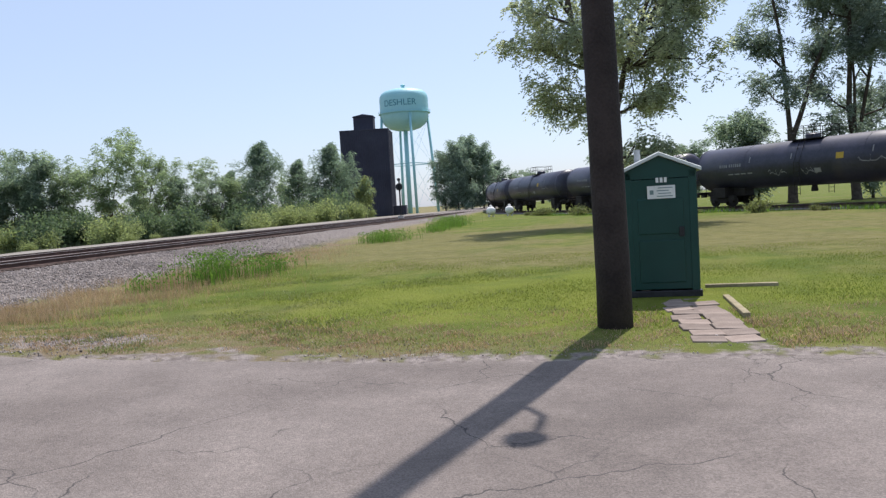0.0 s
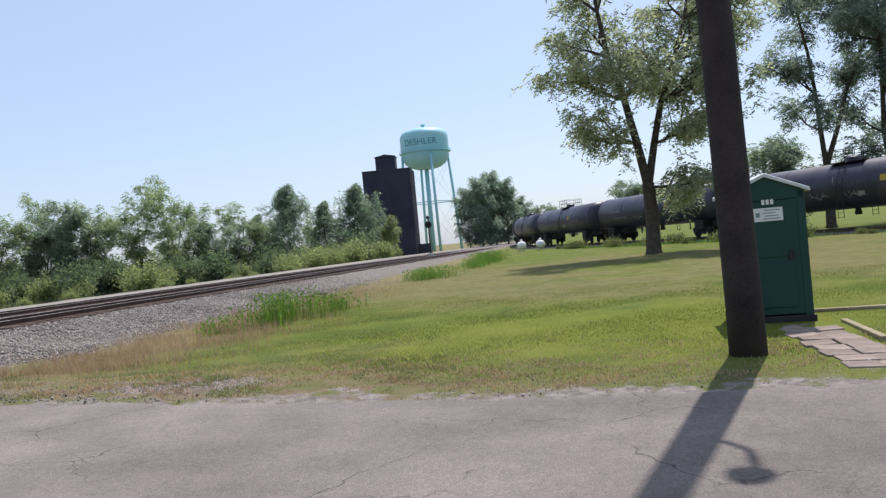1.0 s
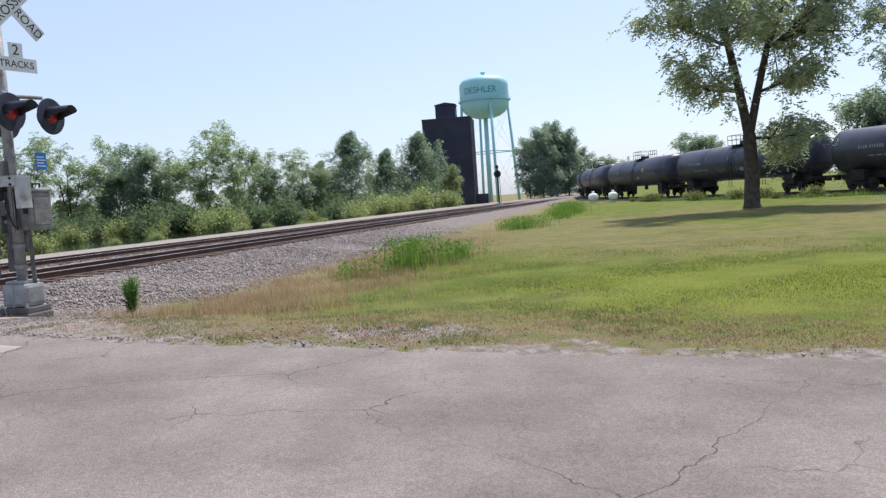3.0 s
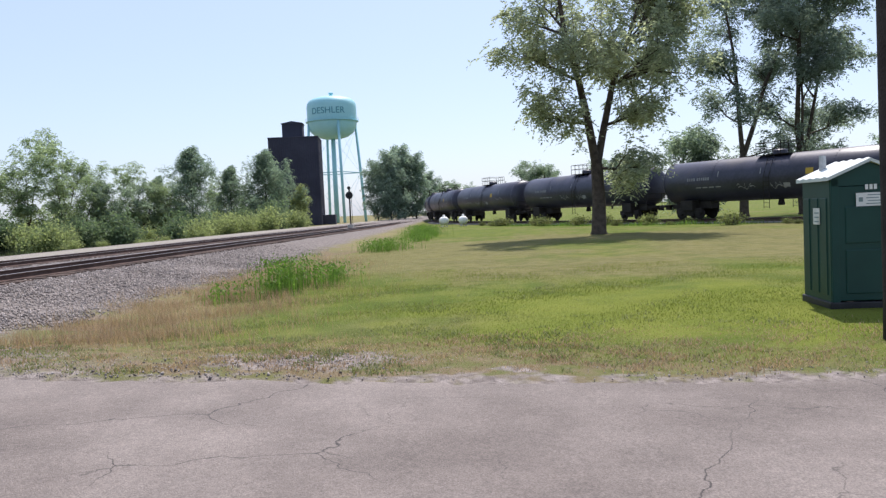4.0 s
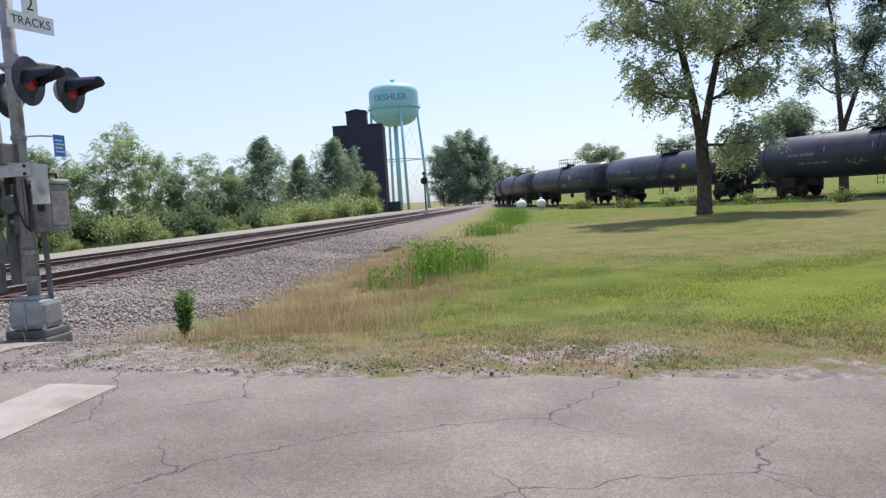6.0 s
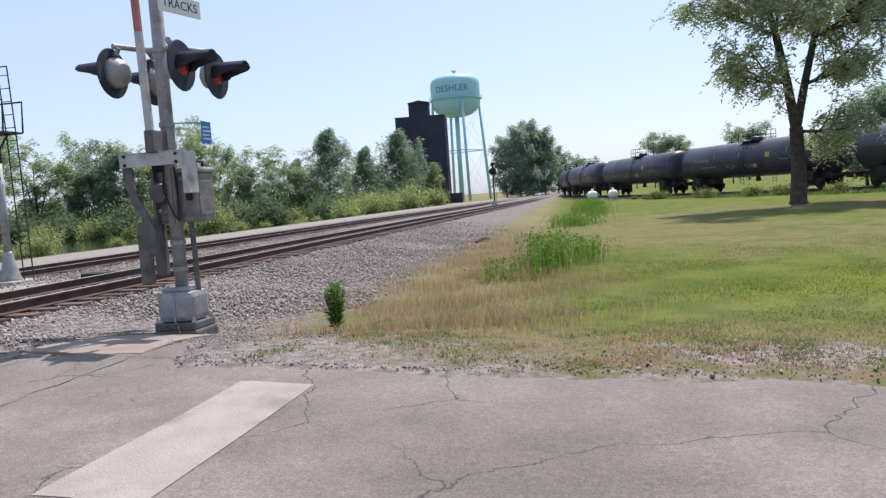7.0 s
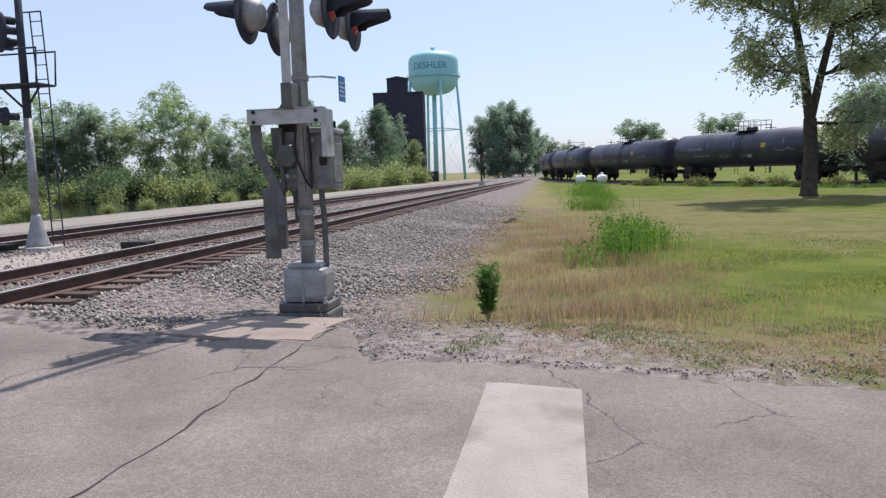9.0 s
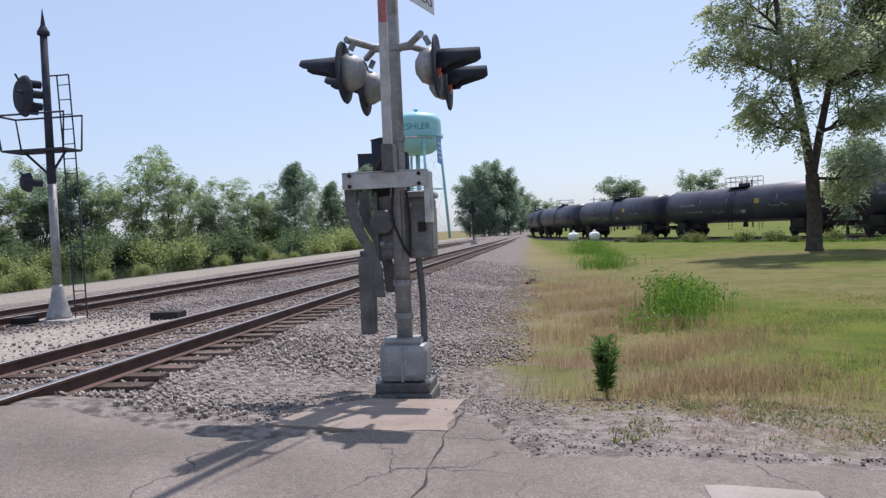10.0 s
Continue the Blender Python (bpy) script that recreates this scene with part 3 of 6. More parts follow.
def silo(x, y, z):
    t = thing("grain_elevator", pose(x, y, z, 0, 0, 8), "dark weathered grain elevator with a small headhouse on top", "grain elevator")
    H = 24.80
    # ribbed cladding: one outline with shallow ribs, drawn up to the eaves
    ring = []
    for c in range(4):
        half, out = (6.9, 6.8) if c % 2 == 0 else (6.8, 6.9)
        q = Matrix.Rotation(radians(90 * c), 2)
        for k in range(23):
            u = -half + 2 * half * k / 23
            for du, d in ((0.0, 0.0), (0.22, 0.0), (0.26, 0.09), (0.5, 0.09), (0.54, 0.0)):
                ring.append(q @ Vector((u + du, -out - d)))
    bm = bmesh.new()
    lo, hi = ([bm.verts.new((p.x, p.y, z)) for p in ring] for z in (0, H))
    for k in range(len(ring)):
        n = (k + 1) % len(ring)
        bm.faces.new((lo[k], lo[n], hi[n], hi[k]))
    bm.faces.new(hi)
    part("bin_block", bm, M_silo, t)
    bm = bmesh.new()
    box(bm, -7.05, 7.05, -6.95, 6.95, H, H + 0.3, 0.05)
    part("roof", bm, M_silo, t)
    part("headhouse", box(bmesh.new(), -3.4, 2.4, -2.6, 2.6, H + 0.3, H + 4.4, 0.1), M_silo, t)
    bm = bmesh.new()
    vs = [bm.verts.new(p) for y in (-2.8, 2.8) for p in ((-3.6, y, H + 4.4), (2.6, y, H + 4.4), (2.6, y, H + 4.6), (-0.5, y, H + 5.2), (-3.6, y, H + 4.6))]
    bm.faces.new(vs[:5])
    bm.faces.new(vs[5:][::-1])
    for k in range(5):
        bm.faces.new((vs[(k + 1) % 5], vs[k], vs[5 + k], vs[5 + (k + 1) % 5]))
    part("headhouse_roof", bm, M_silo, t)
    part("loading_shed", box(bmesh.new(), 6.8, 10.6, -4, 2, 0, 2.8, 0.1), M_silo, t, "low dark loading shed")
    return t


silo(-41.2, 207.0, -0.9)


# ---- train on a curve that comes alongside the main line far off ----
CR, CX, CY = 170.0, 2.8, 143.0


def curve_at(s):
    """The place and heading at s metres back along the curve from where it runs straight beside the main line."""
    a = max(s, 0.0) / CR
    return Vector((CX + CR - CR * math.cos(a), CY - CR * math.sin(a) - min(s, 0.0), -0.16)), a


branch = thing("railway_track", label="branch track curving away behind the lawn", category="railway track", group="railway tracks", kind="structure")
for s in (-0.755, 0.755):
    pts = []
    for k in range(92):
        p, a = curve_at(k * 3.0 - 60)
        pts.append(p + Vector((math.cos(a), math.sin(a), 0)) * s)
    rail_mesh("rail", pts, branch)


def wheelset_truck(t, x):
    tr = new("truck")
    tr.parent = t
    tr.location = (x, 0, 0)
    for s in (-1, 1):
        bm = bmesh.new()
        box(bm, -1.25, 1.25, s * 1.0 - 0.07, s * 1.0 + 0.07, 0.46, 0.86, 0.04)
        box(bm, -0.4, 0.4, s * 1.0 - 0.09, s * 1.0 + 0.09, 0.28, 0.6, 0.03)
        for w in (-0.89, 0.89):
            box(bm, w - 0.18, w + 0.18, s * 1.0 - 0.11, s * 1.0 + 0.11, 0.32, 0.62, 0.03)
        part("side_frame", bm, M_truck, tr)
        for w in (-0.89, 0.89):
            bm = bmesh.new()
            lathe(bm, [(0.1, 0), (0.42, 0.0), (0.455, 0.03), (0.455, 0.12), (0.3, 0.09), (0.1, 0.13)], 24, Matrix.Translation((w, s * 0.75 - 0.06, 0.457)) @ Matrix.Rotation(radians(90), 4, "X") @ Matrix.Translation((0, 0, -0.06)))
            part("wheel", bm, M_truck, tr, smooth=True)


def tank_car(m):
    t = thing("tank_car", m, "long black railway tank car with grimy sides and small white stencils", "tank car", "tank cars of the train")
    L, R, zc = 9.5, 1.62, 2.92
    bm = bmesh.new()
    prof = [(0.02, -L - 0.42), (0.6, -L - 0.4), (1.1, -L - 0.3), (1.4, -L - 0.12), (R, -L + 0.15), (R, -L / 2), (R, 0), (R, L / 2), (R, L - 0.15), (1.4, L + 0.12), (1.1, L + 0.3), (0.6, L + 0.4), (0.02, L + 0.42)]
    lathe(bm, prof, 40, Matrix.Translation((0, 0, zc)) @ Matrix.Rotation(radians(90), 4, "Y"))
    part("tank", bm, M_tank, t, smooth=True)
    for x in (-L + 0.2, -L / 2, 0, L / 2, L - 0.2):
        bm = bmesh.new()
        lathe(bm, [(R, -0.05), (R + 0.012, -0.05), (R + 0.012, 0.05), (R, 0.05)], 40, Matrix.Translation((x, 0, zc)) @ Matrix.Rotation(radians(90), 4, "Y"))
        part("weld_band", bm, M_tank, t)
    bm = bmesh.new()
    lathe(bm, [(0.5, 0), (0.5, 0.34), (0.42, 0.4), (0.02, 0.42)], 20, Matrix.Translation((0, 0, zc + R - 0.06)))
    part("manway_dome", bm, M_tank, t)
    bm = bmesh.new()
    box(bm, -1.3, 1.3, -0.95, 0.95, zc + R - 0.06, zc + R - 0.01)
    part("platform", bm, M_truck, t)
    bm = bmesh.new()
    for sx in (-1.3, -0.65, 0, 0.65, 1.3):
        for sy in (-0.95, 0.95):
            tube(bm, [(sx, sy, zc + R - 0.05), (sx, sy, zc + R + 0.85)], 0.025, 5)
    for h in (0.45, 0.85):
        tube(bm, [(-1.3, -0.95, zc + R + h), (1.3, -0.95, zc + R + h), (1.3, 0.95, zc + R + h), (-1.3, 0.95, zc + R + h), (-1.3, -0.95, zc + R + h)], 0.022, 5)
    part("safety_rail", bm, M_truck, t)
    for sy in (-1, 1):
        bm = bmesh.new()
        for dx in (-0.22, 0.22):
            tube(bm, [(dx, sy * (R + 0.1), 0.7), (dx, sy * (R + 0.14), zc), (dx, sy * 1.05, zc + R - 0.05)], 0.022, 5)
        for k in range(8):
            z = 0.8 + 0.3 * k
            yy = sy * (R + 0.12) if z < zc + 0.3 else sy * (R - 0.1 - (z - zc - 0.3) * 0.3)
            tube(bm, [(-0.22, yy, z), (0.22, yy, z)], 0.015, 4)
        part("ladder", bm, M_truck, t)
    for e in (-1, 1):
        bm = bmesh.new()
        x = e * (L + 0.1)
        box(bm, min(x, x - e * 3.2), max(x, x - e * 3.2), -0.35, 0.35, 0.85, 1.2, 0.02)
        box(bm, min(x, x + e * 0.5), max(x, x + e * 0.5), -1.3, 1.3, 1.0, 1.2, 0.02)
        part("stub_sill", bm, M_truck, t)
        bm = bmesh.new()
        for sy in (-1.25, 1.25):
            tube(bm, [(x + e * 0.35, sy, 1.1), (x + e * 0.35, sy, 2.2), (x - e * 0.5, sy * 1.04, 2.2)], 0.022, 5)
        for h in (1.45, 1.8, 2.2):
            tube(bm, [(x + e * 0.35, -1.25, h), (x + e * 0.35, 1.25, h)], 0.018, 4)
        part("end_handrail", bm, M_truck, t)
        bm = bmesh.new()
        box(bm, min(x + e * 0.5, x + e * 0.95), max(x + e * 0.5, x + e * 0.95), -0.14, 0.14, 0.78, 1.02, 0.03)
        part("coupler", bm, M_truck, t)
        bm = bmesh.new()
        box(bm, e * 7.4 - 0.6, e * 7.4 + 0.6, -1.35, 1.35, 0.7, 1.5, 0.05)
        box(bm, e * 7.4 - 1.7, e * 7.4 + 1.7, -0.5, 0.5, 0.8, 1.5, 0.05)
        part("bolster", bm, M_truck, t)
        wheelset_truck(t, e * 7.4)
    bm = bmesh.new()
    lathe(bm, [(0.2, 0), (0.24, 0.1), (0.16, 0.5)], 12, Matrix.Translation((0, 0, zc - R - 0.42)))
    part("bottom_outlet", bm, M_truck, t)
    for sy in (-1, 1):
        def stencil(name, u0, u1, z0, z1, mat):
            bm = bmesh.new()
            n = 3
            r = R + 0.014
            vs = []
            for i in range(n + 1):
                z = z0 + (z1 - z0) * i / n
                yy = sy * math.sqrt(max(r * r - (z - zc) ** 2, 0.01))
                vs.append((bm.verts.new((u0, yy, z)), bm.verts.new((u1, yy, z))))
            for a, b in zip(vs, vs[1:]):
                bm.faces.new((a[0], a[1], b[1], b[0]) if sy < 0 else (a[0], b[0], b[1], a[1]))
            return part(name, bm, mat, t)
        for k in range(10):
            stencil("stencil_bar", -sy * (-7.0 + 0.2 * k + (0.12 if k > 3 else 0)), -sy * (-6.88 + 0.2 * k + (0.12 if k > 3 else 0)), 2.98, 3.2, M_mark)
        for k in range(4):
            stencil("stencil_bar", -sy * (-6.2 + 0.6 * k), -sy * (-5.75 + 0.6 * k), 2.4, 2.48, M_mark)
        for u in (-4.2, -0.6, 5.4):
            stencil("reflector", -sy * u, -sy * u + 0.08, 3.2, 3.6, M_mark)
        stencil("placard", -sy * 2.9, -sy * 3.45, 2.95, 3.35, M_yellow)
        stencil("placard", -sy * 1.2, -sy * 1.7, 2.15, 2.45, M_mark)
        # looping scrawls of pale spray paint along the lower side
        for u0, wide, zm, ph in ((-2.6, 1.5, 2.35, 0.3), (0.2, 1.1, 2.3, 1.7), (4.3, 2.2, 2.75, 0.9)):
            bm, prev = bmesh.new(), None
            for i in range(61):
                q = i / 60
                u = -sy * (u0 + wide * q + 0.16 * math.sin(19 * q + ph))
                zz = zm + 0.2 * math.sin(23 * q + ph) * math.cos(5 * q + ph) + 0.05 * math.sin(47 * q)
                row = [bm.verts.new((u, sy * math.sqrt((R + 0.015) ** 2 - (zz + dz - zc) ** 2), zz + dz)) for dz in (-0.028, 0.028)]
                if prev:
                    bm.faces.new((prev[0], row[0], row[1], prev[1]))
                prev = row
            part("scrawl", bm, M_mark, t)
    return t


CAR = 21.5
S0 = 104.4
first = None
for k in range(-3, 8):
    if S0 - CAR * k < -10:
        continue
    p, a = curve_at(S0 - CAR * k)
    m = Matrix.Translation(p) @ Matrix.Rotation(a - radians(90), 4, "Z")
    first = tank_car(m) if first is None else (copy_thing(first, m) and first)


# ---- trees ----
def grow(rng, base, top, r0, spread, levels, crown_base, limbs, leader=0, low=(), stems=(), sparse=False, side_share=1.0, thin=0.0, taper=0.0):
    """Limbs as lists of (place, radius), and the places where leaves sit."""
    out, tips = [], []

    def limb(p, d, length, r, depth):
        pts, n = [(p, r)], 5
        for i in range(n):
            d = (d + Vector(rng.normal(0, 0.16 if depth else 0.08, 3)) + Vector((0, 0, 0.06))).normalized()
            p = p + d * length / n
            rr = r * (1 - 0.75 * (i + 1) / n)
            pts.append((p, max(rr, 0.012)))
            if (depth >= levels and i > 0) or (not sparse and (depth >= levels - 1 or (depth == levels - 2 and i > 1))) or (sparse and depth == levels - 1 and i > 2):
                tips.append((p, d))
            if depth < levels and i > 0:
                for _ in range(2 if depth else 1):
                    side = Vector(rng.normal(0, 1, 3))
                    side = (side - side.dot(d) * d).normalized()
                    nd = (d * 0.62 + side * 0.75 + Vector((0, 0, 0.1))).normalized()
                    limb(p, nd, length * rng.uniform(0.42, 0.62) * (side_share if depth == 0 else 1), rr * 0.7, depth + 1)
        tips.append((p, d))
        out.append(pts)
        return pts
    base, top = Vector(base), Vector(top)
    H = (top - base).length
    fork = base.lerp(top, crown_base)
    out.append([(base, r0 * 1.5), (base.lerp(fork, 0.08), r0 * 1.1), (base.lerp(fork, 0.5) + Vector((rng.normal(0, 0.1), 0, 0)), r0 * 0.95), (fork, r0 * 0.85)])
    grown = [limb(fork - Vector((0, 0, 0.2)), Vector((math.cos(radians(az)) * lean, math.sin(radians(az)) * lean, 1)).normalized(), ln, r0 * rr, 0) for az, lean, ln, rr in stems]
    for k, (h, az, ln, rise) in enumerate(low):
        at = base.lerp(top, h)
        if grown and at.z > fork.z:
            way = Vector((math.cos(radians(az)), math.sin(radians(az)), 0))
            near = max(grown, key=lambda g: max((q[0].dot(way) for q in g if q[0].z < at.z + 1.5), default=-99))
            at = min((q[0] for q in near), key=lambda q: abs(q.z - at.z))
        limb(at, Vector((math.cos(radians(az)), math.sin(radians(az)), rise)).normalized(), ln, r0 * 0.24, 1)
    if leader:
        out.append([(fork, r0 * 0.85), (base.lerp(top, 0.55 + 0.45 * crown_base), r0 * 0.5), (base.lerp(top, 0.97), r0 * 0.08)])
        for k in range(leader):
            h = (k + rng.uniform(0, 0.8)) / leader
            a, wide = 2.4 * k + rng.uniform(-0.5, 0.5), (0.35 + 1.3 * math.sin(math.pi * (0.15 + 0.8 * h))) * 0.17 * H * spread * (1 - taper * h)
            limb(fork.lerp(top, 0.94 * h), Vector((math.cos(a), math.sin(a), 0.55 + 0.6 * h)).normalized(), wide * rng.uniform(0.55, 1.35), r0 * 0.4 * (1 - 0.7 * h), 1)
        tips.append((base.lerp(top, 0.97), Vector((0, 0, 1))))
    for k in range(limbs):
        a = 2 * math.pi * k / limbs + rng.uniform(-0.4, 0.4)
        lean = rng.uniform(0.25, 0.75) * spread
        d = Vector((math.cos(a) * lean, math.sin(a) * lean, 1)).normalized()
        limb(fork - Vector((0, 0, 0.15 * rng.uniform(0, 1))), d, H * (1 - crown_base) * rng.uniform(0.6, 0.85), r0 * rng.uniform(0.42, 0.62), 0)
    if thin:
        tips = [q for q in tips if rng.uniform(0, 1) > thin]
    return out, tips


def leaf_cards(rng, tips, per, size, jitter, droop=0.0):
    """Small folded leaf blades scattered round the limbs' ends."""
    P = np.array([t[0] for t in tips])
    P = np.repeat(P, per, 0) + rng.normal(0, jitter, (len(P) * per, 3))
    P[:, 2] -= droop * rng.uniform(0, 1, len(P)) ** 2
    n = len(P)
    ax = rng.normal(0, 1, (n, 3))
    ax[:, 2] -= 0.5
    ax /= np.linalg.norm(ax, axis=1)[:, None]
    sd = np.cross(ax, rng.normal(0, 1, (n, 3)))
    sd /= np.linalg.norm(sd, axis=1)[:, None] + 1e-6
    s = size * rng.uniform(0.6, 1.4, n)[:, None]
    a, b = P, P + ax * s * 2
    mid = P + ax * s
    v = np.stack([a, mid + sd * s * 0.55, b, mid - sd * s * 0.55], 1).reshape(-1, 3)
    return v, np.arange(4 * n).reshape(n, 4)


def leaf_sprays(rng, tips, sprays, count, length, size):
    """Drooping sprays: small leaflets in two rows along a thin arching stalk."""
    P = np.repeat(np.array([t[0] for t in tips]), sprays, 0)
    n = len(P)
    P = P + rng.normal(0, 0.3, (n, 3))
    a = rng.uniform(0, 2 * np.pi, n)
    d = np.stack([np.cos(a), np.sin(a), rng.uniform(-0.5, 0.35, n)], 1)
    side = np.stack([-np.sin(a), np.cos(a), np.zeros(n)], 1)
    ln = length * rng.uniform(0.6, 1.4, n)
    t = (np.arange(count) + 0.5) / count
    base = P[:, None] + d[:, None] * (ln[:, None] * t)[..., None]
    base[..., 2] -= (ln[:, None] * 0.75) * t**2
    sg = np.where(np.arange(count) % 2, 1.0, -1.0)[None, :, None]
    ax = side[:, None] * sg * 0.8 + d[:, None] * 0.5 + rng.normal(0, 0.35, (n, count, 3))
    ax[..., 2] -= 0.35
    ax /= np.linalg.norm(ax, axis=-1)[..., None]
    wd = np.cross(ax, rng.normal(0, 1, (n, count, 3)))
    wd /= np.linalg.norm(wd, axis=-1)[..., None] + 1e-6
    s = size * rng.uniform(0.7, 1.3, (n, count, 1))
    v = np.stack([base, base + ax * s + wd * s * 0.42, base + ax * s * 2.2, base + ax * s - wd * s * 0.42], 2).reshape(-1, 3)
    return v, np.arange(4 * n * count).reshape(-1, 4)


def tree(name, m, label, mat, seed, height, r0, spread=1.0, crown_base=0.3, limbs=4, levels=2, per=10, size=0.16, jitter=0.35, droop=0.0, group="", bark=None, leader=0, low=(), stems=(), sparse=False, spray=None, side_share=1.0, thin=0.0, taper=0.0):
    rng = np.random.default_rng(seed)
    t = thing(name, m, label, "tree", group)
    out, tips = grow(rng, (0, 0, -0.15), (0, 0, height), r0, spread, levels, crown_base, limbs, leader, low, stems, sparse, side_share, thin, taper)
    bm = bmesh.new()
    for pts in out:
        tube(bm, [p for p, _ in pts], [r for _, r in pts], 8 if pts[0][1] > 0.06 else 4, False)
    part("trunk", bm, bark or M_bark, t, smooth=True)
    v, f = leaf_sprays(rng, tips, *spray) if spray else leaf_cards(rng, tips, per, size, jitter, droop)
    mesh_np("crown", v, f, mat, t)
    return t


def shrub(m, label, mat, seed, w, h, n=900, size=0.14, group=""):
    rng = np.random.default_rng(seed)
    t = thing("shrub", m, label, "shrub", group)
    bm = bmesh.new()
    tips = []
    for k in range(16):
        a, l = rng.uniform(0, 2 * math.pi), rng.uniform(0.3, 1.0)
        p1 = Vector((math.cos(a) * w * l * 0.8, math.sin(a) * w * l * 0.8, h * rng.uniform(0.5, 1.0) * (1.1 - 0.5 * l)))
        tube(bm, [(p1.x * 0.1, p1.y * 0.1, -0.1), p1 * 0.55 + Vector((0, 0, h * 0.08)), p1], [0.03, 0.02, 0.008], 4, False)
        for i in range(6):
            tips.append((Vector((0, 0, 0)).lerp(p1, 0.3 + 0.14 * i), p1))
    part("stems", bm, M_bark, t)
    v, f = leaf_cards(rng, tips, max(1, n // len(tips)), size, 0.16 * w)
    mesh_np("foliage", v, f, mat, t)
    return t


def gz(x, y):
    return float(ground_z(x, y))


# the lawn's tree
lawn_tree = tree("tree", pose(19.5, 36.3, gz(19.5, 36.3)), "tall open-crowned tree with a forked trunk on the lawn", M_leaf_main, 14, 20.0, 0.42, 0.5, 0.22, 0, 2, sparse=True, spray=(9, 11, 0.65, 0.115), side_share=0.55, thin=0.52,
                 stems=[(185, 0.07, 13.5, 0.68), (-10, 0.2, 13.0, 0.6)],
                 low=[(0.3, 190, 3.0, 0.15), (0.33, 205, 3.2, 0.0), (0.27, -15, 2.8, -0.1), (0.25, 10, 2.6, -0.12), (0.3, -30, 2.4, 0.0), (0.42, 175, 3.5, 0.35), (0.48, 195, 3.5, 0.3), (0.48, -5, 4.4, 0.35), (0.55, 12, 4.4, 0.4), (0.45, 280, 3.2, 0.4), (0.5, 90, 3.2, 0.5), (0.6, 180, 3.2, 0.45), (0.66, -5, 4.0, 0.5), (0.72, 172, 3.0, 0.6), (0.76, -10, 4.0, 0.6), (0.36, -5, 3.8, 0.25), (0.4, 18, 4.0, 0.3), (0.42, -40, 3.8, 0.3), (0.55, -28, 4.2, 0.3), (0.62, 22, 4.2, 0.4), (0.5, 250, 3.0, 0.3), (0.55, 80, 4.4, 0.8), (0.68, 100, 4.0, 0.9)])
# trees behind the train
for x, y, h, s, lb, st, cb, th in [(37.6, 64, 27, 21, M_leaf_dark, [(170, 0.24, 17, 0.6), (10, 0.22, 18, 0.6)], 0.22, 0.45), (42.8, 63, 28, 22, M_leaf_dark, [(180, 0.06, 20, 0.7), (0, 0.12, 17, 0.5), (270, 0.16, 16, 0.4)], 0.16, 0.26)]:
    tree("tree", pose(x, y, gz(x, y)), "tall dark open-branched tree behind the railway", lb, s, h, 0.42, 0.7, cb, 0, 2, 0, group="trees behind the train", stems=st, sparse=True, spray=(8, 9, 0.75, 0.14), side_share=0.5, thin=th,
         low=[(0.26 + 0.065 * k, 137 * k, 4.4 - 0.2 * k, 0.35) for k in range(10)])
for x, y, h, s, lb, ld, cb in [(57.5, 69, 16, 23, M_leaf_mid, 16, 0.1), (36.0, 70, 8, 24, M_leaf_dark, 10, 0.05), (46.0, 68, 10.5, 25, M_leaf_dark, 11, 0.05), (33.0, 68, 7.5, 26, M_leaf_mid, 8, 0.1)]:
    tree("tree", pose(x, y, gz(x, y), 0, 0, 37 * s), "spreading tree standing behind the railway", lb, s, h, 0.34 if h > 12 else 0.16, 0.9 if h > 12 else 1.4, cb, 0, 2, 0, group="trees behind the train", leader=ld, spray=(4, 8, 0.65, 0.15), thin=0.35)

# tree line beyond the pond: a few grown once, then copied at other turns
line_kinds = [
    tree("tree", pose(-62, 120, -0.9), "pale green tree in the line beyond the pond", M_leaf_pale, 31, 15.5, 0.24, 1.0, 0.16, 0, 2, group="tree line", spray=(5, 7, 0.7, 0.17), thin=0.33, side_share=0.8, stems=[(20, 0.2, 9.5, 0.6), (160, 0.2, 10.5, 0.6), (80, 0.06, 11.5, 0.6)], low=[(0.16 + 0.06 * k, 130 * k, 2.6, 0.5) for k in range(5)], sparse=True),
    tree("tree", pose(-70, 100, -0.9), "mid green tree in the line beyond the pond", M_leaf_mid, 32, 13.5, 0.2, 1.15, 0.12, 0, 2, group="tree line", spray=(6, 7, 0.7, 0.17), thin=0.3, side_share=0.8, stems=[(0, 0.3, 8, 0.6), (120, 0.25, 9, 0.6), (60, 0.08, 10, 0.6)], low=[(0.1 + 0.06 * k, 150 * k, 3.0, 0.4) for k in range(6)], sparse=True),
    tree("tree", pose(-80, 110, -0.9), "thin pale tree in the line beyond the pond", M_leaf_pale, 33, 14.0, 0.2, 0.8, 0.25, 0, 2, group="tree line", spray=(4, 7, 0.7, 0.16), thin=0.4, side_share=0.8, stems=[(40, 0.2, 9, 0.6), (200, 0.16, 9.5, 0.6)], low=[(0.3 + 0.09 * k, 110 * k, 2.4, 0.6) for k in range(3)], sparse=True),
]
REF = Vector((11.0, -10.5, 1.4))


def from_ref(az, dist):
    """A place by its bearing in degrees from the track's line and its distance."""
    return REF.x + math.sin(radians(az)) * dist, REF.y + math.cos(radians(az)) * dist


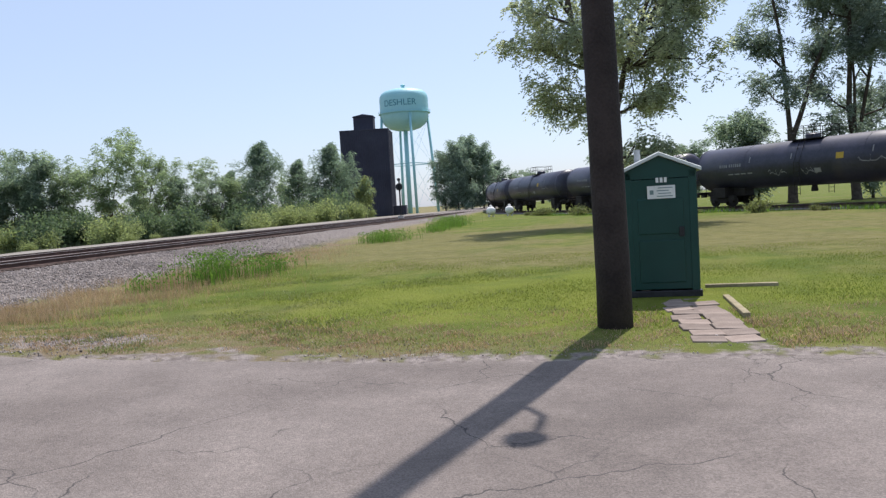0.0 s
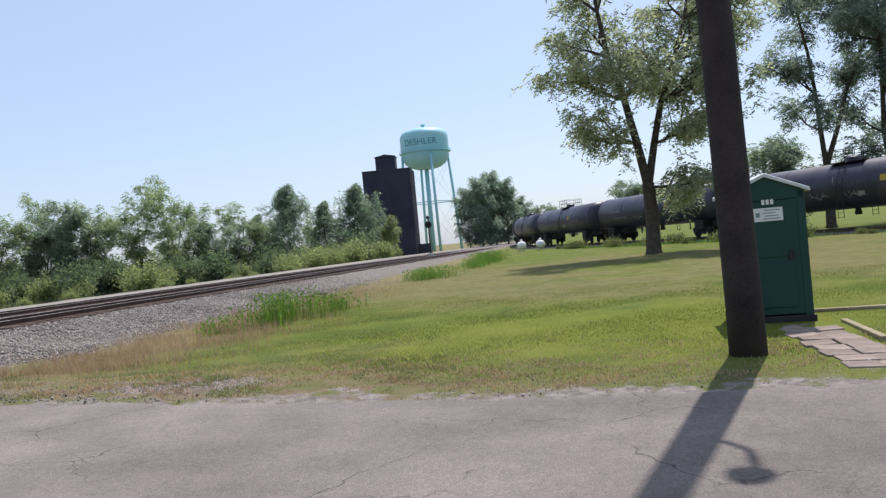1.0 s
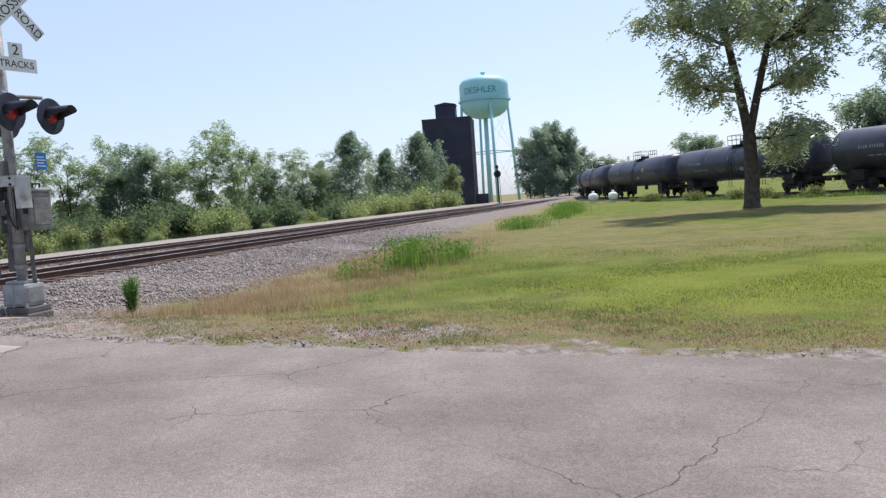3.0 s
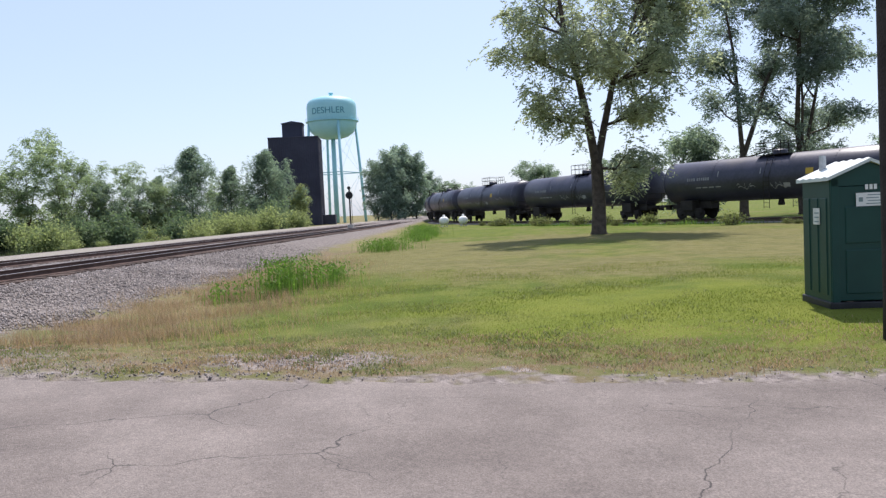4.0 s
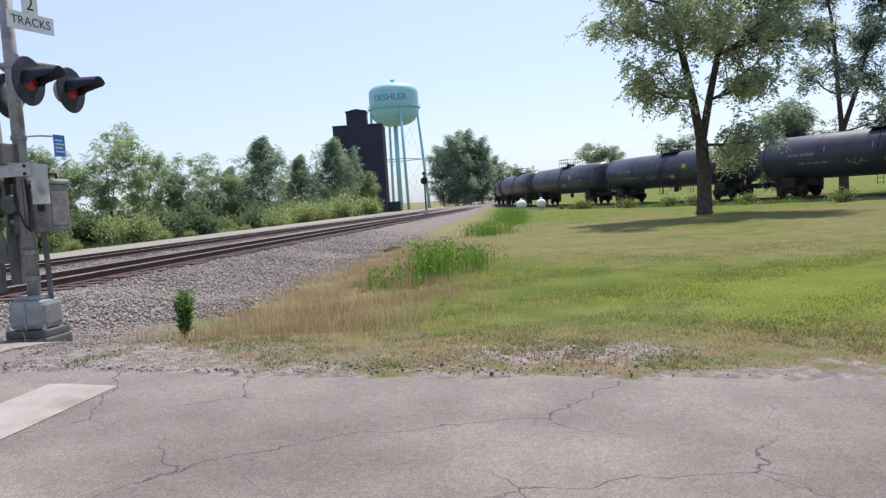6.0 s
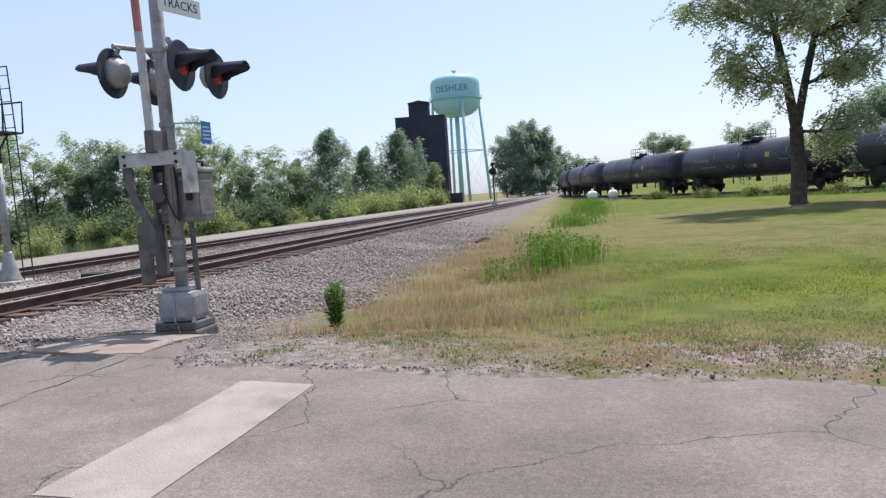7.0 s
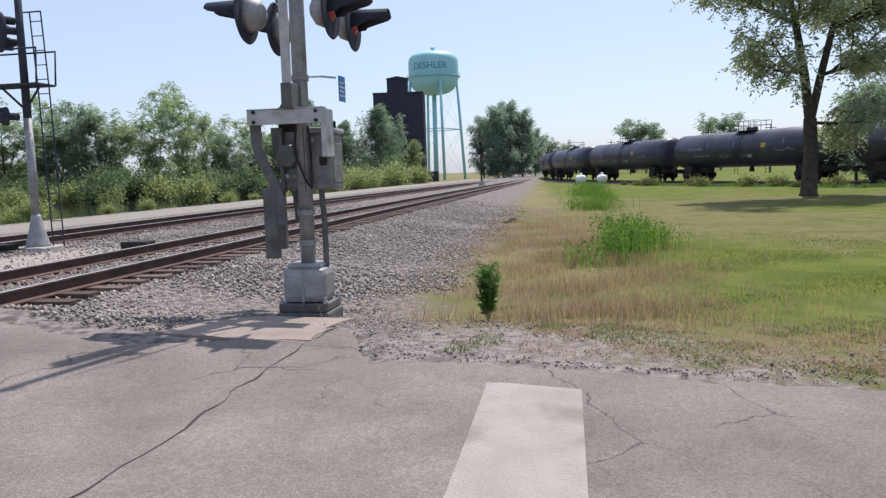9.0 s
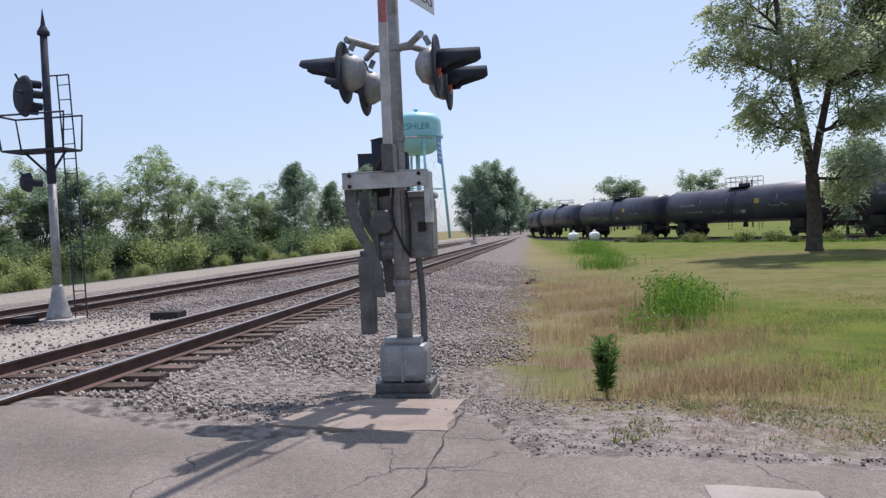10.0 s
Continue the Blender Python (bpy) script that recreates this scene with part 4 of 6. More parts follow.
rng = np.random.default_rng(5)
for az, kind, sc, dist in [(-72, 1, 0.88, 120), (-68.5, 0, 0.84, 125), (-65, 2, 0.88, 128), (-61.5, 0, 0.92, 132), (-58, 1, 0.84, 125), (-55, 0, 0.88, 130), (-52, 2, 0.88, 134), (-50.5, 0, 0.95, 134), (-49, 1, 0.92, 128), (-47.5, 0, 0.95, 131), (-46, 1, 0.95, 135), (-44.5, 0, 0.92, 130),
                           (-43, 2, 0.9, 130), (-40.5, 0, 1.0, 136), (-37.5, 1, 0.95, 140), (-34.5, 0, 0.9, 136), (-31.3, 0, 1.02, 140), (-28, 2, 0.88, 140), (-26.0, 1, 0.85, 142), (-24.2, 0, 0.85, 150), (-22.6, 2, 0.8, 156), (-18.9, 0, 0.74, 165), (-17.2, 1, 0.72, 170)]:
    x, y = from_ref(az, dist)
    copy_thing(line_kinds[kind], pose(x, y, gz(x, y), 0, 0, rng.uniform(0, 360))).scale = (sc * 1.08, sc * 1.08, sc * (0.82 if az > -42 else 0.98))
c1 = tree("tree", pose(*from_ref(-20.9, 150), -0.9), "dark dense pointed tree beside the grain elevator", M_leaf_conifer, 41, 16.5, 0.25, 1.65, 0.02, 0, 2, group="pointed trees", leader=30, spray=(4, 8, 0.9, 0.16), thin=0.5, taper=0.72)
for az, d, s in [(-18.2, 152, 0.78), (-15.7, 150, 0.95), (-15.0, 158, 0.75), (-23.2, 156, 0.7)]:
    copy_thing(c1, pose(*from_ref(az, d), -0.9, 0, 0, 70 * s)).scale = (s, s, s)
x, y = from_ref(-13.2, 150)
tree("tree", pose(x, y, gz(x, y)), "small yellow-green tree before the grain elevator", M_leaf_bank, 35, 8.0, 0.14, 0.8, 0.08, 0, 2, leader=12, spray=(2, 7, 0.6, 0.12))

# undergrowth along the far bank
shrub_kinds = [
    shrub(pose(-30, 60, -0.8), "rounded leafy bush on the bank", M_leaf_bank, 51, 2.6, 3.4, 2600, 0.13, "bank bushes"),
    shrub(pose(-34, 70, -0.8), "low yellow-green bush on the bank", M_leaf_bank, 52, 2.4, 2.4, 2800, 0.1, "bank bushes"),
    shrub(pose(-38, 80, -0.8), "dark leafy bush on the bank", M_leaf_under, 53, 3.0, 4.2, 2600, 0.14, "bank bushes"),
]
for k in range(70):
    az = -75 + 62 * k / 69 + rng.uniform(-0.5, 0.5)
    x, y = from_ref(az, rng.uniform(102, 122))
    s = rng.uniform(0.8, 1.4)
    copy_thing(shrub_kinds[2 if k % 3 else 0], pose(x, y, gz(x, y), 0, 0, rng.uniform(0, 360))).scale = (s, s, s)
# a thicket behind the tree line
for k in range(60):
    az = -76 + 62 * k / 59 + rng.uniform(-0.4, 0.4)
    x, y = from_ref(az, rng.uniform(150, 162))
    s = rng.uniform(1.3, 2.0)
    copy_thing(shrub_kinds[2 if k % 3 else 0], pose(x, y, gz(x, y), 0, 0, rng.uniform(0, 360))).scale = (s, s, s * 0.9)
for k in range(46):
    y = 1 + 2.5 * k + rng.uniform(-0.9, 0.9)
    x, s = -19.5 - 0.02 * y + rng.uniform(-1.6, 1.0), rng.uniform(0.85, 1.3) if y > 76 else rng.uniform(0.45, 0.85) if y < 26 else rng.uniform(0.25, 0.5)
    if 26 < y < 76 and rng.uniform(0, 1) < 0.5:
        continue
    copy_thing(shrub_kinds[1], pose(x, y, gz(x, y), 0, 0, rng.uniform(0, 360))).scale = (s, s, s)
# the clump beyond the track's vanishing end, and far woods
clump_tree = tree("tree", pose(*from_ref(-6.6, 190), -0.9), "dense round-crowned tree beyond the crossing of the lines", M_leaf_far, 37, 16.5, 0.25, 1.0, 0.05, 0, 2, group="far tree clump", leader=22, spray=(3, 8, 1.1, 0.22), thin=0.4)
for az, d, s in [(-7.6, 194, 0.85), (-5.6, 196, 1.05), (-4.7, 198, 0.95), (-6.1, 204, 1.08), (-3.7, 206, 0.7)]:
    x, y = from_ref(az, d)
    copy_thing(clump_tree, pose(x, y, gz(x, y), 0, 0, 50 * az)).scale = (s, s, s)
for az, d, s in [(-2.6, 330, 1.0), (-1.6, 360, 1.0), (-0.6, 380, 0.9), (3.9, 300, 1.35), (4.7, 306, 1.25), (9.8, 300, 1.4)]:
    x, y = from_ref(az, d)
    copy_thing(line_kinds[1], pose(x, y, gz(x, y), 0, 0, 80 * az)).scale = (s * 1.2, s * 1.2, s)


# ---- wooden pole with a lamp ----
def wooden_pole(x, y):
    t = thing("utility_pole", pose(x, y, gz(x, y)), "thick dark creosoted wooden pole beside the road", "utility pole")
    part("shaft", tube(bmesh.new(), [(0, 0, -0.3), (0.0, 0.0, 0.6), (-0.05, 0.0, 4.5), (-0.12, 0.0, 11.5)], [0.235, 0.225, 0.205, 0.15], 20), M_pole, t, smooth=True)
    part("lamp_arm", tube(bmesh.new(), [(0.1, 0.0, 6.9), (0.34, 0.0, 7.4), (0.42, 0.0, 8.1), (0.4, 0.0, 8.5)], 0.035, 8), M_galv, t)
    bm = bmesh.new()
    lathe(bm, [(0.05, 0.16), (0.09, 0.1), (0.14, 0.0), (0.17, -0.16), (0.08, -0.24)], 20, Matrix.Translation((0.4, 0.0, 8.6)))
    part("lamp_head", bm, M_galv, t)
    return t


wooden_pole(17.6, -1.05)


# ---- portable toilet ----
def portable_toilet(m):
    t = thing("portable_toilet", m, "dark green plastic portable toilet with a white pitched roof", "portable toilet")
    w, d, h = 0.56, 0.58, 2.08
    bm = bmesh.new()
    box(bm, -w - 0.05, w + 0.05, -d - 0.05, d + 0.05, 0, 0.12, 0.02)
    part("base", bm, M_black, t)
    for s in (-1, 1):
        bm = bmesh.new()
        box(bm, s * w - 0.02, s * w + 0.02, -d, d, 0.1, h, 0.008)
        for k in range(3):
            y0 = -d + 0.12 + k * 0.36
            box(bm, s * w + (0.0 if s > 0 else -0.035), s * w + (0.035 if s > 0 else 0.0), y0, y0 + 0.24, 0.22, h - 0.3, 0.012)
        part("side_wall", bm, M_porta, t)
    bm = bmesh.new()
    box(bm, -w, w, d - 0.02, d + 0.02, 0.1, h, 0.008)
    part("back_wall", bm, M_porta, t)
    bm = bmesh.new()
    for s in (-1, 1):
        box(bm, s * (w - 0.05) - 0.06, s * (w - 0.05) + 0.06, -d - 0.03, -d + 0.03, 0.1, h, 0.012)
    # gable over the door
    vs = [bm.verts.new(p) for y in (-d - 0.03, -d + 0.02) for p in ((-w, y, h - 0.12), (w, y, h - 0.12), (w, y, h), (0, y, h + 0.24), (-w, y, h))]
    bm.faces.new(vs[:5])
    bm.faces.new(vs[5:][::-1])
    for k in range(5):
        bm.faces.new((vs[(k + 1) % 5], vs[k], vs[5 + k], vs[5 + (k + 1) % 5]))
    part("front_frame", bm, M_porta, t)
    bm = bmesh.new()
    box(bm, -w + 0.1, w - 0.1, -d - 0.02, -d + 0.02, 0.14, h - 0.13, 0.01)
    box(bm, -w + 0.2, w - 0.2, -d - 0.035, -d, 0.25, 0.95, 0.015)
    box(bm, -w + 0.2, w - 0.2, -d - 0.035, -d, 1.05, h - 0.45, 0.015)
    door = part("door", bm, M_porta, t)
    part("latch", box(bmesh.new(), w - 0.28, w - 0.2, -d - 0.06, -d - 0.03, 1.0, 1.16, 0.01), M_black, door)
    # roof: two ribbed slopes with thickness and a vent pipe
    for s in (-1, 1):
        bm = bmesh.new()
        e, ov = w + 0.09, d + 0.1
        up, th = Vector((0, 0, 0.05)), 0.05
        n, lo, hi = 18, [], []
        for k in range(n + 1):
            yk, z = -ov + 2 * ov * k / n, 0.014 if k % 4 in (1, 2) else 0.0
            q = [Vector((0, yk, h + 0.25)), Vector((s * e, yk, h - 0.03))]
            lo.append([bm.verts.new(p) for p in q])
            hi.append([bm.verts.new(p + up + Vector((0, 0, z))) for p in q])
        for k in range(n):
            bm.faces.new((lo[k][0], lo[k + 1][0], lo[k + 1][1], lo[k][1]))
            bm.faces.new((hi[k][0], hi[k][1], hi[k + 1][1], hi[k + 1][0]))
            for c in (0, 1):
                bm.faces.new((lo[k][c], hi[k][c], hi[k + 1][c], lo[k + 1][c]))
        for k in (0, n):
            bm.faces.new((lo[k][0], lo[k][1], hi[k][1], hi[k][0]))
        bmesh.ops.recalc_face_normals(bm, faces=bm.faces)
        part("roof_slope", bm, M_porta_roof, t)
    part("vent_pipe", tube(bmesh.new(), [(-0.3, d - 0.16, 1.9), (-0.3, d - 0.16, h + 0.42)], 0.055, 14), M_galv, t)
    sign = part("sign", box(bmesh.new(), -0.2, 0.24, -d - 0.045, -d - 0.037, 1.63, 1.84, 0.002), M_white, t, "small white printed sign")
    for k in range(4):
        part("print_bar", box(bmesh.new(), -0.05 + 0.02 * (k % 2), 0.2 - 0.03 * (k % 3), -d - 0.048, -d - 0.0455, 1.66 + 0.045 * k, 1.675 + 0.045 * k), M_print, sign)
    part("print_bar", box(bmesh.new(), -0.16, -0.1, -d - 0.048, -d - 0.0455, 1.7, 1.77), M_print, sign)
    for k in range(3):
        part("number_bar", box(bmesh.new(), -0.06 + 0.065 * k, -0.015 + 0.065 * k, -d - 0.04, -d - 0.034, 1.89, 1.97), M_white, t)
    side = part("sign", box(bmesh.new(), -w - 0.05, -w - 0.042, -d + 0.35, -d + 0.62, 1.35, 1.62, 0.002), M_white, t, "small white side notice")
    for k in range(3):
        part("print_bar", box(bmesh.new(), -w - 0.053, -w - 0.0505, -d + 0.38, -d + 0.56, 1.39 + 0.07 * k, 1.41 + 0.07 * k), M_print, side)
    return t


portable_toilet(pose(18.57, 2.25, gz(18.6, 2.25), 0, 0, -3))

# ---- timber beam and paver path ----
bm = bmesh.new()
box(bm, -0.6, 0.6, -0.06, 0.06, -0.06, 0.06, 0.015)
tagged(part("timber", bm, M_beam), "weathered pale timber lying on the grass", "timber").matrix_world = pose(19.98, 2.75, gz(20, 2.7), 0, 0, -4)
path_ob = thing("paver_path", label="uneven tan paver path leading to the toilet", category="path", kind="structure")
bm = bmesh.new()
box(bm, -0.19, 0.19, -0.19, 0.19, -0.06, 0.035, 0.012)
paver = part("paver", bm, M_paver, path_ob)
rng = np.random.default_rng(8)
cells = [(i, j) for j in range(9) for i in range(2)]
for n, (i, j) in enumerate(cells):
    x, y = 18.58 + 0.4 * i + 0.04 * (j % 2) + rng.normal(0, 0.012), 1.1 - 0.4 * j + rng.normal(0, 0.012)
    ob = paver if n == 0 else paver.copy()
    if n:
        scene.collection.objects.link(ob)
    ob.matrix_local = pose(x, y, gz(x, y) + rng.uniform(-0.022, -0.004), rng.normal(0, 0.8), rng.normal(0, 1.2), rng.normal(0, 2.5))
    ob.parent = path_ob
bm = bmesh.new()
box(bm, -0.05, 0.05, -0.95, 0.95, -0.05, 0.05, 0.015)
tagged(part("timber", bm, M_beam), "thin pale timber edging beside the paver path", "timber").matrix_world = pose(19.4, 0.4, gz(19.4, 0.4) + 0.01, 0, 0, -3)


# ---- crossing signal ----
def disc_light(t, y, facing):
    """A flasher: black background disc, lens, deep hood and a bowl-shaped housing behind."""
    u = new("flasher")
    u.parent = t
    u.matrix_local = Matrix.Translation((0.52 if facing > 0 else -0.4, y, 3.29)) @ Matrix.Rotation(radians(90 if facing > 0 else -90), 4, "Z") @ Matrix.Rotation(radians(0), 4, "X")
    # built facing -y, then turned
    turn = Matrix.Rotation(radians(90), 4, "X")
    bm = bmesh.new()
    lathe(bm, [(0.02, 0.0), (0.3, 0.0), (0.31, 0.012), (0.3, 0.024), (0.12, 0.024)], 36, turn)
    part("background_disc", bm, M_hood, u, smooth=False)
    bm = bmesh.new()
    lathe(bm, [(0.13, 0.02), (0.12, 0.03), (0.08, 0.05), (0.01, 0.058)], 24, turn)
    part("lens", bm, M_lens, u, "dark red glass lens", smooth=True)
    bm = bmesh.new()
    lathe(bm, [(0.19, 0.0), (0.185, -0.07), (0.15, -0.15), (0.07, -0.2), (0.01, -0.205)], 28, turn)
    part("housing", bm, M_silver, u, "dull silver housing", smooth=True)
    bm = bmesh.new()
    n, rows = 18, []
    for k in range(n + 1):
        a = radians(-20 + 220 * k / n)
        ln = 0.1 + 0.32 * float(step(math.sin(a), -0.25, 0.45))
        rows.append([bm.verts.new((r * math.cos(a), -d, r * math.sin(a))) for r, d in ((0.165, 0.02), (0.155, 0.02 + ln), (0.147, 0.02 + ln), (0.155, 0.02))])
    for a, b in zip(rows, rows[1:]):
        for k in range(4):
            bm.faces.new((a[k], b[k], b[(k + 1) % 4], a[(k + 1) % 4]))
    bm.faces.new(rows[0])
    bm.faces.new(rows[-1][::-1])
    bmesh.ops.recalc_face_normals(bm, faces=bm.faces)
    part("hood", bm, M_hood, u, smooth=True)
    part("bracket", tube(bmesh.new(), [(0, 0.06, 0.22), (0, 0.1, 0.3)], 0.03, 10), M_silver, u)
    return u


def board(bm, w, h, t, r=0.0):
    box(bm, -w / 2, w / 2, -t, 0, -h / 2, h / 2, r)
    return bm


def crossing_signal(x, y):
    z = gz(x, y) + 0.08
    t = thing("crossing_signal", pose(x, y, z), "grey railway crossing signal with flashers and a raised gate", "crossing signal")
    bm = bmesh.new()
    box(bm, -0.31, 0.31, -0.28, 0.28, -0.3, 0.0, 0.03)
    part("foundation", bm, M_weight, t)
    bm = bmesh.new()
    box(bm, -0.25, 0.25, -0.23, 0.23, 0.1, 0.5, 0.08)
    box(bm, -0.012, 0.012, -0.242, 0.2, 0.11, 0.46)
    box(bm, -0.2, 0.2, -0.18, 0.18, 0.49, 0.55, 0.03)
    base = part("junction_box", bm, M_silver, t)
    part("flange", box(bmesh.new(), -0.29, 0.29, -0.26, 0.26, 0.0, 0.1, 0.02), M_weight, base)
    for sx in (-0.26, 0.26):
        for sy in (-0.23, 0.23):
            bm = bmesh.new()
            lathe(bm, [(0.03, 0), (0.03, 0.03), (0.015, 0.03), (0.015, 0.07)], 6, Matrix.Translation((sx, sy, 0.1)))
            part("anchor_bolt", bm, M_galv, base)
    part("post", tube(bmesh.new(), [(0, 0, 0.45), (0, 0, 5.85)], 0.085, 20), M_silver, t, smooth=True)
    bm = bmesh.new()
    lathe(bm, [(0.095, 0), (0.095, 0.05), (0.06, 0.09), (0.01, 0.1)], 16, Matrix.Translation((0, 0, 5.83)))
    part("post_cap", bm, M_silver, t)
    part("conduit", tube(bmesh.new(), [(0.2, 0.05, 0.42), (0.2, 0.05, 1.0), (0.17, 0.06, 1.45)], 0.035, 10), M_weight, t)
    for h in (0.75, 1.1, 2.62, 3.57):
        bm = bmesh.new()
        lathe(bm, [(0.085, 0), (0.1, 0), (0.1, 0.06), (0.085, 0.06)], 20, Matrix.Translation((0, 0, h)))
        part("clamp", bm, M_silver, t)
    # gate machine
    bm = bmesh.new()
    box(bm, -0.28, 0.09, 0.02, 0.42, 1.38, 2.06, 0.03)
    box(bm, 0.08, 0.33, -0.02, 0.46, 1.38, 2.02, 0.03)
    box(bm, -0.26, 0.3, -0.01, 0.02, 1.5, 1.56, 0.008)
    machine = part("gate_machine", bm, M_machine, t, "grimy grey gate motor case")
    part("door_seam", box(bmesh.new(), 0.31, 0.342, 0.05, 0.4, 1.46, 1.92, 0.01), M_machine, machine)
    part("cover", box(bmesh.new(), 0.06, 0.36, -0.05, 0.48, 2.02, 2.09, 0.03), M_silver, machine)
    part("handle", tube(bmesh.new(), [(0.3, 0.1, 2.07), (0.3, 0.1, 2.16), (0.3, 0.26, 2.16), (0.3, 0.26, 2.07)], 0.018, 8), M_truck, machine)
    for dx, zz in ((-0.2, 1.85), (-0.22, 1.7), (-0.2, 1.55), (0.12, 1.95)):
        bm = bmesh.new()
        lathe(bm, [(0.03, 0), (0.03, 0.06), (0.02, 0.07)], 8, Matrix.Translation((dx, 0.03, zz)) @ Matrix.Rotation(radians(90), 4, "X"))
        part("bolt", bm, M_galv, machine)
    part("drive_housing", lathe(bmesh.new(), [(0.02, -0.09), (0.12, -0.08), (0.14, -0.02), (0.14, 0.04)], 20, Matrix.Translation((-0.17, -0.02, 1.78)) @ Matrix.Rotation(radians(90), 4, "X") @ Matrix.Scale(-1, 4, (0, 0, 1))), M_weight, machine)
    for dx in (-0.24, 0.02):
        part("bracket", box(bmesh.new(), dx - 0.02, dx + 0.02, -0.08, 0.02, 1.36, 2.1, 0.006), M_weight, machine)
    part("hinge_rod", tube(bmesh.new(), [(0.1, -0.06, 1.42), (0.1, -0.06, 1.98)], 0.012, 8), M_weight, machine)
    part("latch", box(bmesh.new(), 0.2, 0.28, -0.05, -0.02, 1.66, 1.76, 0.008), M_truck, machine)
    part("cable", tube(bmesh.new(), [(-0.03, -0.12, 2.15), (-0.06, -0.13, 1.8), (0.06, -0.14, 1.5), (0.12, -0.1, 1.4)], 0.014, 6), M_black, t)
    part("cable", tube(bmesh.new(), [(0.1, -0.1, 2.1), (0.13, -0.12, 1.75), (0.12, -0.12, 1.4)], 0.014, 6), M_black, t)
    # counterweight frame: a long plate on top, two curved arms and hanging weights
    bm = bmesh.new()
    box(bm, -0.52, 0.36, -0.33, -0.3, 2.12, 2.29, 0.006)
    box(bm, -0.52, 0.36, -0.33, -0.2, 2.275, 2.295, 0.004)
    plate = part("top_plate", bm, M_plate, t, "pale painted steel plate")
    for dx, zz in ((-0.44, 2.15), (-0.44, 2.26), (0.28, 2.15), (0.28, 2.25)):
        bm = bmesh.new()
        lathe(bm, [(0.02, 0), (0.02, 0.02), (0.01, 0.025)], 8, Matrix.Translation((dx, -0.33, zz)) @ Matrix.Rotation(radians(90), 4, "X"))
        part("bolt", bm, M_truck, plate)
    part("side_plate", box(bmesh.new(), 0.32, 0.37, -0.3, 0.0, 1.75, 2.28, 0.01), M_plate, t)
    for yy in (-0.26, 0.34):
        bm = bmesh.new()
        prof = [(-0.46, 2.13), (-0.45, 1.9), (-0.4, 1.72), (-0.28, 1.5), (-0.22, 1.3), (-0.2, 1.0)]
        for (x0, z0), (x1, z1) in zip(prof, prof[1:]):
            vs = [bm.verts.new(p) for p in ((x0 - 0.06, yy, z0), (x0 + 0.06, yy, z0), (x1 + 0.06, yy, z1), (x1 - 0.06, yy, z1), (x0 - 0.06, yy + 0.03, z0), (x0 + 0.06, yy + 0.03, z0), (x1 + 0.06, yy + 0.03, z1), (x1 - 0.06, yy + 0.03, z1))]
            for f in ((0, 1, 2, 3), (7, 6, 5, 4), (0, 4, 5, 1), (1, 5, 6, 2), (2, 6, 7, 3), (3, 7, 4, 0)):
                bm.faces.new([vs[i] for i in f])
        bmesh.ops.recalc_face_normals(bm, faces=bm.faces)
        part("counterweight_arm", bm, M_weight, t)
    for dx, dy, zz in ((-0.33, -0.22, 0.62), (-0.44, 0.3, 0.68)):
        bm = bmesh.new()
        box(bm, dx - 0.08, dx + 0.08, dy - 0.05, dy + 0.05, zz, zz + 0.8, 0.02)
        part("counterweight", bm, M_weight, t, "hanging grey steel counterweight")
    part("gate_bracket", box(bmesh.new(), -0.08, 0.04, -0.42, -0.08, 2.28, 2.56, 0.02), M_weight, t)
    bm = bmesh.new()
    box(bm, -0.3, -0.1, 0.02, 0.3, 2.05, 2.34, 0.02)
    tube(bm, [(-0.24, 0.1, 2.3), (-0.08, 0.02, 2.52)], 0.07, 6)
    part("gate_brace", bm, M_truck, t)
    # gate arm, raised, in bands
    zs = [2.55, 3.25, 3.75, 4.3, 4.85, 5.4, 5.95, 6.5, 7.05, 7.6]
    for k, (a, b) in enumerate(zip(zs, zs[1:])):
        w = 0.046 - 0.002 * k
        ya, yb = -0.36 - 0.065 * (a - 2.3), -0.36 - 0.065 * (b - 2.3)
        bm = bmesh.new()
        box(bm, -0.02 - w, -0.02 + w, -0.03, 0.03, a, b, 0.006)
        for v in bm.verts:
            v.co.x += 0.02 * (v.co.z - 2.3)
            v.co.y += ya + (yb - ya) * (v.co.z - a) / (b - a)
        part("gate_arm_band", bm, M_red if k in (2, 4, 6, 8) else M_plate, t)
    for h in (4.25, 5.9):
        bm = bmesh.new()
        lathe(bm, [(0.05, 0), (0.06, 0.03), (0.05, 0.08)], 12, Matrix.Translation((0.03, -0.36 - 0.065 * (h - 2.3), h)) @ Matrix.Rotation(radians(90), 4, "Y"))
        part("gate_lamp", bm, M_black, t)
    # crossarm with two pairs of flashers
    bm = bmesh.new()
    for s in (-1, 1):
        tube(bm, [(0, 0, 3.6), (s * 0.2, -0.05, 3.62), (s * 0.38, -0.43, 3.62)], 0.035, 10)
        tube(bm, [(0, 0, 3.6), (s * 0.2, 0.05, 3.62), (s * 0.38, 0.43, 3.62)], 0.035, 10)
    part("crossarm", bm, M_silver, t)
    for yy in (-0.43, 0.43):
        for fc in (1, -1):
            disc_light(t, yy, fc)
    # crossbuck
    face = Matrix.Rotation(radians(75), 4, "Z")
